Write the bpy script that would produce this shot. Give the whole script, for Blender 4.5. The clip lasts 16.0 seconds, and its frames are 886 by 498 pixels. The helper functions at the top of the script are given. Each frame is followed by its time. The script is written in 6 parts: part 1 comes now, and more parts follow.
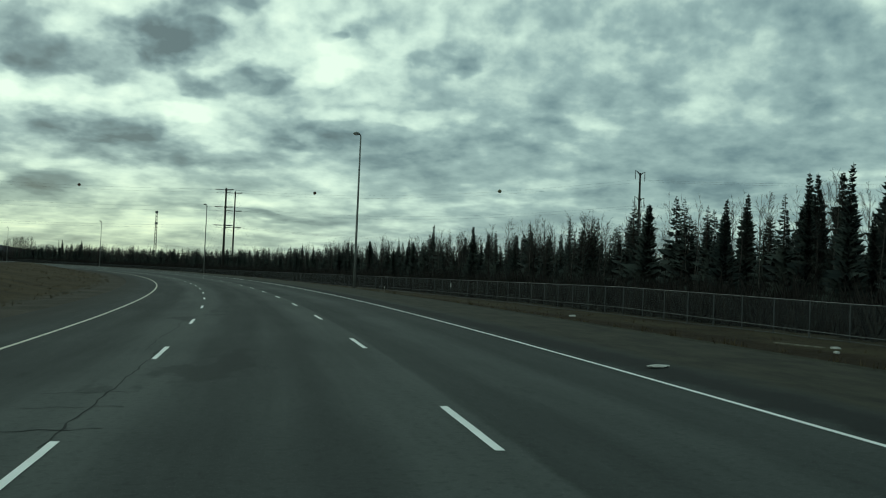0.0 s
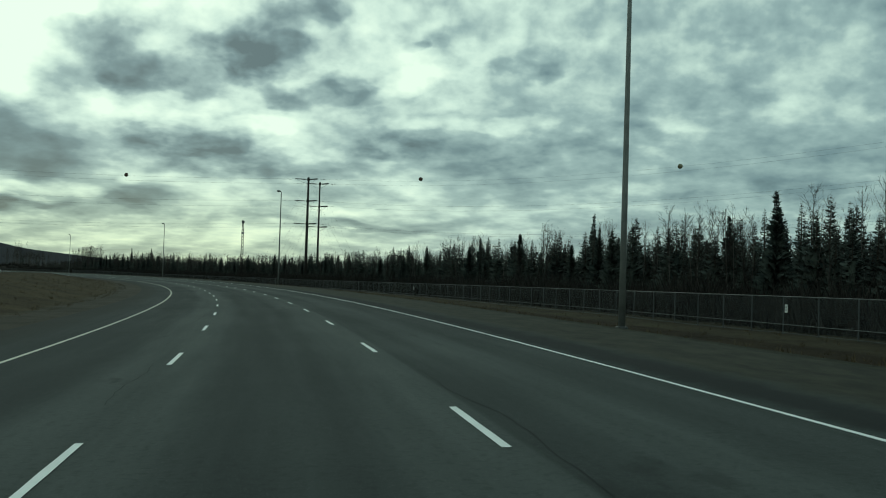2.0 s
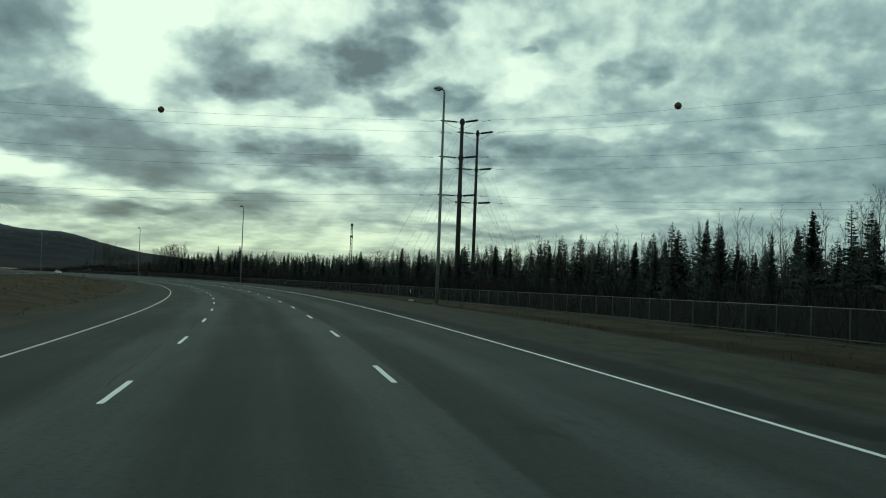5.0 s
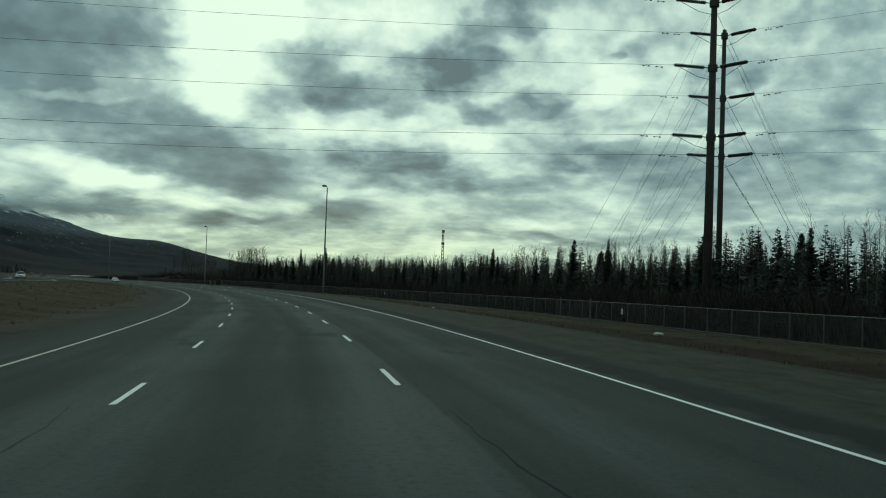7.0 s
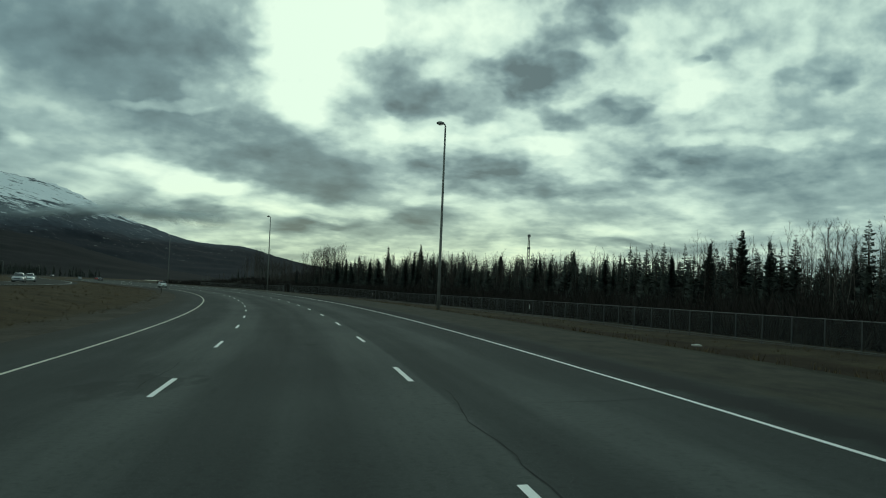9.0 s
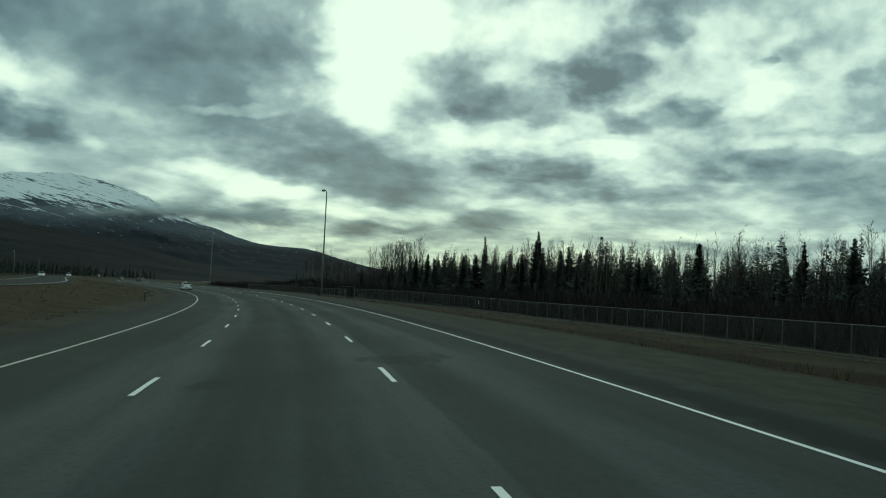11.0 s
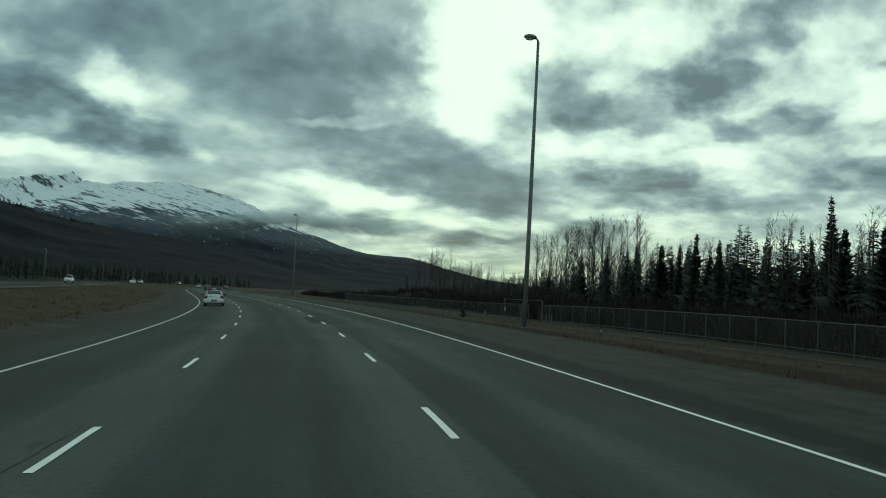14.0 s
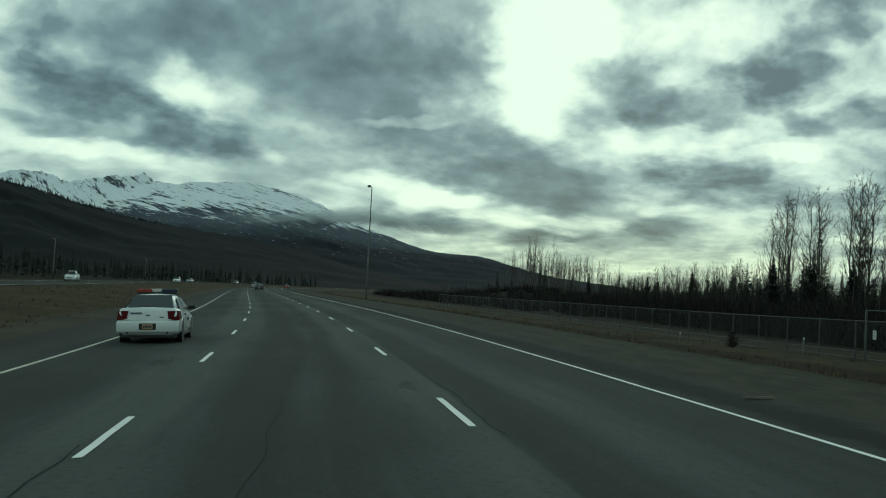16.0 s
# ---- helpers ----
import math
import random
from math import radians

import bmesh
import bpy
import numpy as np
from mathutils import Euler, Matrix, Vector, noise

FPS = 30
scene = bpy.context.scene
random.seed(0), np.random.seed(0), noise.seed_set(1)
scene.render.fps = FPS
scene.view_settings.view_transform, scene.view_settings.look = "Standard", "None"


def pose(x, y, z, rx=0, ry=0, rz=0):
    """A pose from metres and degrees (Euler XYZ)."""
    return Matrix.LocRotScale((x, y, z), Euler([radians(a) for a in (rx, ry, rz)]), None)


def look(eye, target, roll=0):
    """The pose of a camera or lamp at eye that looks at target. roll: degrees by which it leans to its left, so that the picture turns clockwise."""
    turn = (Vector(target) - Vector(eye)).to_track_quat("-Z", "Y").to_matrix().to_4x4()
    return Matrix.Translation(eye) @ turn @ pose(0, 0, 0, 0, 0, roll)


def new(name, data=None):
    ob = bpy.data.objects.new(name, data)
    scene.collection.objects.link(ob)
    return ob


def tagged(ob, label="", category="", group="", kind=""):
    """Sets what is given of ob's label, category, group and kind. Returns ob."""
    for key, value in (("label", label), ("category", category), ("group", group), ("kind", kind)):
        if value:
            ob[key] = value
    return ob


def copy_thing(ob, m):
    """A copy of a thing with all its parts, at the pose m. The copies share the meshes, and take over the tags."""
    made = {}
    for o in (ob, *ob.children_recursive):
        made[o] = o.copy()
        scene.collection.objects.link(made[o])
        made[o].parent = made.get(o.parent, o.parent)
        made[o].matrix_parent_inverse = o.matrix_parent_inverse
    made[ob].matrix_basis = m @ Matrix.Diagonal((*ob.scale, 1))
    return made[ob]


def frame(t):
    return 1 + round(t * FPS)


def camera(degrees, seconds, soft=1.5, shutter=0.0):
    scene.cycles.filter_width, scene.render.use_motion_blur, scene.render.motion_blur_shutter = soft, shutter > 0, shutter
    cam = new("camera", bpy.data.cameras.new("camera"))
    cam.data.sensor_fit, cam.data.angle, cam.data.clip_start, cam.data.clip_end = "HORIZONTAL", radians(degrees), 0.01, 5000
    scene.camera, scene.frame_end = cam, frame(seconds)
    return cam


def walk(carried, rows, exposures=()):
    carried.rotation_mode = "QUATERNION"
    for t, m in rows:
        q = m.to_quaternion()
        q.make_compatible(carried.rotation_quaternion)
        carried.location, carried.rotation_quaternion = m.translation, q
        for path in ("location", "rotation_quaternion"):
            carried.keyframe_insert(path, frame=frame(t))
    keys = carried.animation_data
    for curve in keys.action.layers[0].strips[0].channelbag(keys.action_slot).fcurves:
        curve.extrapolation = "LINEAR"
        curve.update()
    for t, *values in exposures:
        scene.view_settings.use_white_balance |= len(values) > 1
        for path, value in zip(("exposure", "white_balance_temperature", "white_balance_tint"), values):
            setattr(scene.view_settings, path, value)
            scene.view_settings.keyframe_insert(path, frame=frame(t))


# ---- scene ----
# A left-hand highway curve driven at about 30 m/s, seen through the windscreen.
cam = camera(47.54, 16.0, soft=1.05)

# seconds, place, yaw to the left, pitch up, lean to the left
PATH = [
    (0.0, -0.302, 1.520, 1.662, -8.91, 1.59, 2.45),
    (0.5, -0.584, 16.607, 1.658, -7.64, 1.57, 2.32),
    (1.0, -1.078, 31.688, 1.657, -6.51, 1.62, 2.25),
    (1.5, -1.806, 46.760, 1.659, -5.33, 1.77, 1.97),
    (2.0, -2.871, 62.012, 1.659, -4.09, 1.82, 1.77),
    (2.5, -4.099, 77.253, 1.665, -2.94, 1.99, 1.75),
    (3.0, -5.585, 92.474, 1.671, -1.96, 1.88, 1.92),
    (3.5, -7.525, 107.644, 1.668, -1.32, 1.96, 1.96),
    (4.0, -9.604, 122.607, 1.671, -0.21, 1.95, 2.03),
    (4.5, -11.940, 137.533, 1.673, 0.88, 1.95, 2.10),
    (5.0, -14.529, 152.417, 1.675, 1.97, 1.94, 2.17),
    (5.5, -17.369, 167.257, 1.677, 3.06, 1.94, 2.24),
    (6.0, -20.459, 182.047, 1.679, 4.14, 1.94, 2.31),
    (6.5, -23.752, 196.796, 1.683, 5.56, 2.10, 2.15),
    (7.0, -27.354, 211.472, 1.684, 7.01, 2.21, 2.14),
    (7.5, -31.250, 225.900, 1.686, 8.20, 2.33, 2.26),
    (8.0, -35.427, 240.238, 1.676, 9.49, 2.27, 2.43),
    (8.5, -39.665, 254.563, 1.679, 10.48, 2.37, 2.43),
    (9.0, -44.247, 268.782, 1.678, 11.58, 2.38, 2.34),
    (9.5, -49.105, 283.228, 1.680, 12.49, 2.39, 2.44),
    (10.0, -54.220, 297.585, 1.681, 13.40, 2.40, 2.54),
    (10.5, -59.591, 311.850, 1.683, 14.30, 2.41, 2.64),
    (11.0, -65.209, 326.020, 1.685, 15.18, 2.43, 2.74),
    (11.5, -71.066, 340.093, 1.686, 16.02, 2.44, 2.84),
    (12.0, -77.099, 354.093, 1.690, 17.06, 2.54, 2.71),
    (12.5, -83.494, 367.932, 1.688, 18.07, 2.65, 2.89),
    (13.0, -90.165, 381.646, 1.683, 18.98, 2.63, 2.85),
    (13.5, -96.976, 395.290, 1.682, 20.09, 2.67, 2.72),
    (14.0, -104.023, 408.813, 1.681, 21.03, 2.71, 3.07),
    (14.5, -111.437, 422.138, 1.672, 22.17, 2.74, 2.83),
    (15.0, -118.825, 435.264, 1.673, 23.14, 2.67, 2.86),
    (15.5, -126.452, 448.253, 1.672, 24.09, 2.65, 2.84),
    (16.0, -134.330, 461.000, 1.668, 24.85, 2.44, 2.88),
]


def seat(x, y, z, yaw, pitch, lean):
    return Matrix.Translation((x, y, z)) @ pose(0, 0, 0, 0, 0, yaw) @ pose(0, 0, 0, 90 + pitch) @ pose(0, 0, 0, 0, 0, lean)


walk(cam, [(t, seat(*row)) for t, *row in PATH], exposures=[(0.0, 0.06, 6150, -11), (3.0, 0.04, 6150, -11), (8.0, -0.04, 6150, -11), (11.5, 0.05, 6150, -11), (14.0, 0.09, 6150, -11), (16.0, 0.04, 6150, -11)])


# ---- world, sun ----
class Nodes:
    """Short hand for node trees."""

    def __init__(self, tree):
        self.tree, self.n, self.l = tree, tree.nodes, tree.links

    def add(self, kind):
        return self.n.new(kind)

    def put(self, socket, value):
        if isinstance(value, bpy.types.NodeSocket):
            self.l.new(value, socket)
        else:
            socket.default_value = value

    def math(self, op, a, b=0.0, c=0.0, clamp=False):
        node = self.add("ShaderNodeMath")
        node.operation, node.use_clamp = op, clamp
        for socket, value in zip(node.inputs, (a, b, c)):
            self.put(socket, value)
        return node.outputs[0]

    def vec(self, op, a, b=(0, 0, 0)):
        node = self.add("ShaderNodeVectorMath")
        node.operation = op
        self.put(node.inputs[0], a)
        self.put(node.inputs[1], b)
        return node.outputs["Value"] if op in ("LENGTH", "DOT_PRODUCT") else node.outputs[0]

    def mix(self, f, a, b, blend="MIX"):
        node = self.add("ShaderNodeMix")
        node.data_type, node.blend_type = "RGBA", blend
        self.put(node.inputs["Factor"], f)
        for key, v in (("A", a), ("B", b)):
            socket = [s for s in node.inputs if s.name == key and s.type == "RGBA"][0]
            self.put(socket, v if isinstance(v, bpy.types.NodeSocket) else (*v, 1.0)[:4])
        return [s for s in node.outputs if s.type == "RGBA"][0]

    def noise(self, vector, scale, detail=4.0, rough=0.55, distort=0.0, color=False):
        node = self.add("ShaderNodeTexNoise")
        if vector is not None:
            self.l.new(vector, node.inputs["Vector"])
        for key, v in (("Scale", scale), ("Detail", detail), ("Roughness", rough), ("Distortion", distort)):
            node.inputs[key].default_value = v
        return node.outputs["Color" if color else "Fac"]

    def ramp(self, f, lo, hi, a=0.0, b=1.0, smooth=True):
        node = self.add("ShaderNodeMapRange")
        node.interpolation_type = "SMOOTHSTEP" if smooth else "LINEAR"
        for key, v in (("Value", f), ("From Min", lo), ("From Max", hi), ("To Min", a), ("To Max", b)):
            self.put(node.inputs[key], v)
        return node.outputs[0]


def make_world():
    """An overcast sky: a torn cloud sheet with heavy dark clouds over thinner bright ones."""
    world = bpy.data.worlds.new("overcast")
    world.use_nodes = True
    scene.world = world
    k = Nodes(world.node_tree)
    k.n.clear()
    sky = k.add("ShaderNodeTexSky")
    sky.sky_type = "NISHITA"
    sky.sun_disc, sky.sun_elevation, sky.sun_rotation = False, radians(28), radians(-14)
    way = k.vec("NORMALIZE", k.add("ShaderNodeTexCoord").outputs["Generated"])
    split = k.add("ShaderNodeSeparateXYZ")
    k.l.new(way, split.inputs[0])
    x, y, z = split.outputs
    zz = k.math("MAXIMUM", z, 0.0)
    flat = k.add("ShaderNodeCombineXYZ")
    deep = k.math("ADD", zz, 0.16)
    k.put(flat.inputs[0], k.math("DIVIDE", x, deep))
    k.put(flat.inputs[1], k.math("DIVIDE", y, deep))
    sheet = flat.outputs[0]
    az = k.math("MULTIPLY", k.math("ARCTAN2", k.math("MULTIPLY", x, -1.0), y), 57.2958)
    el = k.math("MULTIPLY", k.math("ARCSINE", z), 57.2958)
    # the cloud deck in degrees across and, flattened towards the horizon, in height
    deck_at = k.add("ShaderNodeCombineXYZ")
    k.put(deck_at.inputs[0], k.math("DIVIDE", az, 4.4))
    k.put(deck_at.inputs[1], k.math("MULTIPLY", k.math("LOGARITHM", k.math("ADD", k.math("MAXIMUM", el, 0.0), 2.5), 2.71828), 5.0))
    k.put(deck_at.inputs[2], k.math("MULTIPLY", zz, 2.0))
    puffs_at = deck_at.outputs[0]
    # torn edges: the places of the clouds are warped by noise at two scales
    warp = k.noise(puffs_at, 1.2, 3.5, 0.50, color=True)
    warp_split = k.add("ShaderNodeSeparateXYZ")
    k.l.new(warp, warp_split.inputs[0])
    spread = k.ramp(el, 3.0, 12.0, 0.35, 1.0, smooth=False)
    azw = k.math("MULTIPLY_ADD", k.math("MULTIPLY", k.math("SUBTRACT", warp_split.outputs[0], 0.5), spread), 5.0, az)
    elw = k.math("MULTIPLY_ADD", k.math("MULTIPLY", k.math("SUBTRACT", warp_split.outputs[1], 0.5), spread), 3.2, el)
    # azimuth, elevation, half widths in degrees, weight, tilt
    deck = [
        (33.2, 14.7, 10.4, 3.86, 0.42, -0.04), (26.4, 13.1, 4.2, 2.25, 0.16, 0.04), (23.2, 7.5, 7.8, 2.25, 0.46, 0.25), (18.6, 6.5, 3.6, 1.29, 0.16, 0.21), (30.5, 10.9, 5.5, 1.93, 0.24, 0.08),
        (34.0, 6.6, 3.5, 1.93, 0.12, 0.03), (41.5, 13.3, 4.5, 2.25, 0.22, -0.02), (-27.7, 12.3, 6.7, 3.54, 0.12, 0.03), (-23.4, 7.5, 7.8, 1.45, 0.16, -0.01), (-15.5, 10.8, 4.8, 1.61, 0.1, -0.12),
        (-30.5, 14.5, 3.4, 1.61, 0.04, 0.05), (12.6, 10.7, 3.7, 1.61, 0.16, 0.09), (15.0, 11.5, 3.6, 1.77, 0.2, 0.19), (-6.8, 6.7, 5.2, 1.29, 0.15, -0.0), (45.8, 8.3, 3.1, 0.97, 0.12, -0.0),
    ]
    puffs = [
        (42.7, 9.2, 5.9, 1.67, 0.52, 0.23), (47.7, 12.0, 2.1, 1.77, 0.34, 0.07), (36.9, 7.9, 1.4, 0.58, 0.22, 0.22), (6.9, 12.2, 2.5, 1.6, 0.74, 0.01), (3.5, 15.8, 2.4, 1.45, 0.42, -0.36),
        (10.8, 10.7, 2.2, 0.71, 0.26, 0.09), (14.7, 12.5, 3.0, 1.13, 0.16, 0.18), (14.8, 10.5, 0.9, 0.51, 0.18, -0.02), (5.1, 9.8, 1.1, 0.58, 0.34, 0.01), (11.4, 7.2, 2.6, 0.77, 0.32, 0.03),
        (8.0, 6.8, 2.4, 0.51, 0.2, -0.02), (1.5, 10.7, 1.4, 0.71, 0.24, 0.02), (1.7, 10.2, 1.9, 0.58, 0.2, -0.04), 
        (13.4, 10.3, 1.4, 0.51, 0.2, 0.12),
    ]
    bands = [
        (9.9, 6.5, 3.6, 0.84, 0.32, 0.01), (3.5, 6.1, 3.0, 0.51, 0.26, -0.03), (-1.1, 7.3, 2.3, 0.58, 0.26, -0.01), (-1.6, 7.6, 2.7, 0.64, 0.28, -0.03),
        (-12.8, 8.2, 3.4, 0.84, 0.22, -0.01), (19.1, 3.1, 1.7, 0.45, 0.3, -0.05), (13.5, 3.6, 1.4, 0.45, 0.26, -0.04), (12.7, 4.1, 1.9, 0.51, 0.26, -0.07), (1.8, 3.0, 4.1, 0.19, 0.26, 0.05),
        (-15.7, 4.9, 3.8, 0.32, 0.1, -0.03), (-8.3, 11.9, 1.8, 0.58, 0.26, -0.04), (-10.1, 12.9, 1.4, 0.84, 0.22, -0.04), (-3.7, 13.9, 1.4, 0.64, 0.22, -0.06), (26.9, 3.9, 3.9, 0.64, 0.32, -0.0),
        (19.4, 3.4, 2.2, 0.39, 0.16, -0.04),
    ]
    flat = [
        (-20.4, 13.6, 1.2, 0.58, 0.16, 0.0), (-20.2, 10.1, 2.3, 1.22, 0.14, -0.01), (-2.5, 13.4, 0.7, 0.45, 0.22, 0.02), 
        (8.0, 5.5, 2.7, 0.32, 0.18, -0.07), (-6.0, 6.5, 4.2, 0.39, 0.14, -0.05), (-25.8, 5.6, 5.3, 0.64, 0.12, -0.01), 
        (18.4, 3.5, 2.3, 0.58, 0.24, -0.06), (47.2, 7.7, 2.2, 0.51, 0.16, -0.0), 
    ]
    gaps = [
        (27.5, 9.6, 2.5, 0.35, 0.3, -0.06), (19.3, 14.9, 3.2, 3.54, 0.34, -0.03), (20.7, 10.8, 1.7, 1.93, 0.26, 0.44), (39.5, 10.3, 1.9, 1.16, 0.34, 0.49), (44.9, 6.7, 4.0, 0.51, 0.3, -0.04),
        (35.7, 7.7, 1.3, 0.51, 0.18, 0.32), (27.3, 5.7, 3.6, 0.58, 0.26, 0.14), (23.0, 4.9, 3.9, 0.64, 0.36, 0.05), (17.9, 4.3, 3.5, 0.51, 0.3, 0.01), (18.0, 14.1, 3.5, 1.93, 0.22, -0.07),
        (12.7, 9.2, 3.4, 0.71, 0.22, -0.02), (9.8, 15.0, 3.3, 1.29, 0.2, -0.28), (-1.3, 11.0, 3.4, 0.58, 0.2, -0.2), (-2.5, 12.4, 4.8, 1.29, 0.18, -0.16), (-5.9, 9.0, 3.9, 0.45, 0.2, -0.05),
        (6.7, 8.3, 2.7, 0.39, 0.22, -0.08),
    ]
    glow = [
        (0.9, 4.0, 2.2, 0.51, 0.24, -0.06), (-3.5, 3.9, 2.2, 0.45, 0.24, -0.05), (-7.4, 4.3, 2.3, 0.45, 0.24, -0.04), (-11.9, 4.6, 2.2, 0.39, 0.22, -0.04), (-18.4, 9.0, 1.9, 0.32, 0.12, -0.02),
        (5.4, 2.2, 6.0, 0.58, 0.24, -0.05), (13.3, 2.2, 3.0, 0.58, 0.24, -0.06), (-5.8, 2.6, 3.5, 0.39, 0.16, -0.05), (-4.4, 10.6, 3.3, 0.84, 0.16, -0.09), (2.8, 3.5, 1.6, 0.51, 0.16, -0.03),
        (32.1, 5.3, 1.9, 0.64, 0.18, 0.23), (11.1, 8.5, 1.7, 0.45, 0.16, -0.1), (0.3, 14.6, 1.8, 1.29, 0.2, -0.48), (14.1, 5.4, 1.9, 0.64, 0.18, -0.03),
    ]
    coarse = k.noise(puffs_at, 0.8, 2.0, 0.45)
    fine = k.noise(k.vec("ADD", puffs_at, k.vec("MULTIPLY", warp, (0.35, 0.35, 0.0))), 1.9, 3.5, 0.50)
    # rounded heaps, lighter at their rims
    heaps = k.add("ShaderNodeTexVoronoi")
    heaps.feature = "SMOOTH_F1"
    heaps.inputs["Scale"].default_value, heaps.inputs["Smoothness"].default_value = 1.5, 0.6
    k.l.new(k.vec("ADD", puffs_at, k.vec("MULTIPLY", warp, (0.9, 0.9, 0.0))), heaps.inputs["Vector"])
    heap = k.math("SUBTRACT", 0.40, heaps.outputs["Distance"])
    sums = []
    for clouds_of in (((0.0, 1.9, 1.0, deck),), ((0.0, 2.1, 0.95, puffs), (0.0, 2.3, 0.85, bands), (0.0, 2.3, 0.85, flat)), ((0.0, 2.1, -1.0, gaps), (0.0, 2.2, -0.6, glow))):
        total = None
        for core, rim, gain, clouds in clouds_of:
            for a0, e0, ra, re, weight, tilt in clouds:
                off = k.math("SUBTRACT", azw, a0)
                da = k.math("DIVIDE", off, ra)
                de = k.math("DIVIDE", k.math("SUBTRACT", k.math("SUBTRACT", elw, e0), k.math("MULTIPLY", off, tilt)), re)
                q = k.math("MULTIPLY_ADD", de, de, k.math("MULTIPLY", da, da))
                bump = k.ramp(q, core, rim, gain * weight, 0.0)
                total = bump if total is None else k.math("ADD", total, bump)
        sums.append(total)
    # the smaller clouds are ragged and thin in places
    torn = k.ramp(fine, 0.25, 0.70, 0.55, 1.30)
    total = k.math("ADD", k.math("MULTIPLY_ADD", sums[1], torn, sums[0]), sums[2])
    # broken heaps all over, greyer to the east and low down
    dens = k.math("ADD", k.ramp(az, -14.0, 8.0, 0.40, 0.29), k.ramp(el, 3.0, 11.0, 0.13, 0.0))
    dens = k.math("MULTIPLY_ADD", k.math("SUBTRACT", coarse, 0.5), 0.60, dens)
    dens = k.math("MULTIPLY_ADD", k.math("SUBTRACT", fine, 0.5), k.math("MULTIPLY", k.ramp(az, -14.0, 8.0, 0.45, 0.66), k.ramp(az, 22.0, 32.0, 1.0, 0.60)), dens)
    dens = k.math("MULTIPLY_ADD", heap, 0.22, dens)
    scud = k.noise(k.vec("MULTIPLY", puffs_at, (1.0, 0.9, 1.0)), 4.2, 3.0, 0.5)
    dens = k.math("MULTIPLY_ADD", k.math("SUBTRACT", scud, 0.5), k.ramp(az, 24.0, 34.0, 0.36, 0.18), dens)
    high = k.noise(sheet, 1.6, 6.0, 0.6)
    dens = k.mix(k.ramp(el, 22.0, 40.0), dens, k.math("MULTIPLY", k.math("ADD", high, 0.45), 0.5))
    dens = k.math("ADD", dens, total, clamp=True)
    # the unseen sky overhead is darkened to cut the light on the ground
    dens = k.math("ADD", dens, k.ramp(el, 20.0, 50.0, 0.0, 0.10), clamp=True)
    ramp = k.add("ShaderNodeValToRGB")
    k.l.new(dens, ramp.inputs[0])
    stops = [(0.0, (0.92, 0.98, 0.85)), (0.22, (0.68, 0.77, 0.70)), (0.46, (0.35, 0.435, 0.44)), (0.72, (0.170, 0.236, 0.264)), (1.0, (0.088, 0.130, 0.152))]
    while len(ramp.color_ramp.elements) < len(stops):
        ramp.color_ramp.elements.new(0.5)
    for e, (at, c) in zip(ramp.color_ramp.elements, stops):
        e.position, e.color = at, (*c, 1.0)
    # thin yellowish light low over the horizon, where the sun stands behind the clouds
    low = k.math("MULTIPLY", k.ramp(el, 0.5, 7.0, 1.0, 0.0), k.ramp(k.math("ABSOLUTE", k.math("SUBTRACT", az, 14.0)), 4.0, 26.0, 1.0, 0.0))
    tone = k.mix(k.math("MULTIPLY", low, 0.55), ramp.outputs[0], (1.0, 0.97, 0.70), "MULTIPLY")
    tone = k.mix(k.ramp(el, -3.0, -0.5, 1.0, 0.0), tone, (0.05, 0.055, 0.05))
    cover = k.add("ShaderNodeBackground")
    k.l.new(tone, cover.inputs[0])
    cover.inputs[1].default_value = 1.0
    clear = k.add("ShaderNodeBackground")
    k.l.new(sky.outputs[0], clear.inputs[0])
    clear.inputs[1].default_value = 0.06
    both = k.add("ShaderNodeMixShader")
    both.inputs[0].default_value = 0.08
    k.l.new(cover.outputs[0], both.inputs[1])
    k.l.new(clear.outputs[0], both.inputs[2])
    out = k.add("ShaderNodeOutputWorld")
    k.l.new(both.outputs[0], out.inputs[0])


make_world()
sun = new("sun", bpy.data.lights.new("sun", "SUN"))
sun.data.energy, sun.data.angle, sun.data.color = 0.25, radians(30), (1.0, 0.95, 0.85)
sun.matrix_world = look((0, 0, 0), (0.213, -0.854, -0.47))


# ---- materials ----
def material(name, rough=0.6, metal=0.0, coat=0.0):
    m = bpy.data.materials.new(name)
    m.use_nodes = True
    k = Nodes(m.node_tree)
    shader = m.node_tree.nodes["Principled BSDF"]
    shader.inputs["Roughness"].default_value, shader.inputs["Metallic"].default_value = rough, metal
    shader.inputs["Coat Weight"].default_value = coat
    if rough > 0.75:
        shader.inputs["Specular IOR Level"].default_value = 0.06
    return m, k, shader


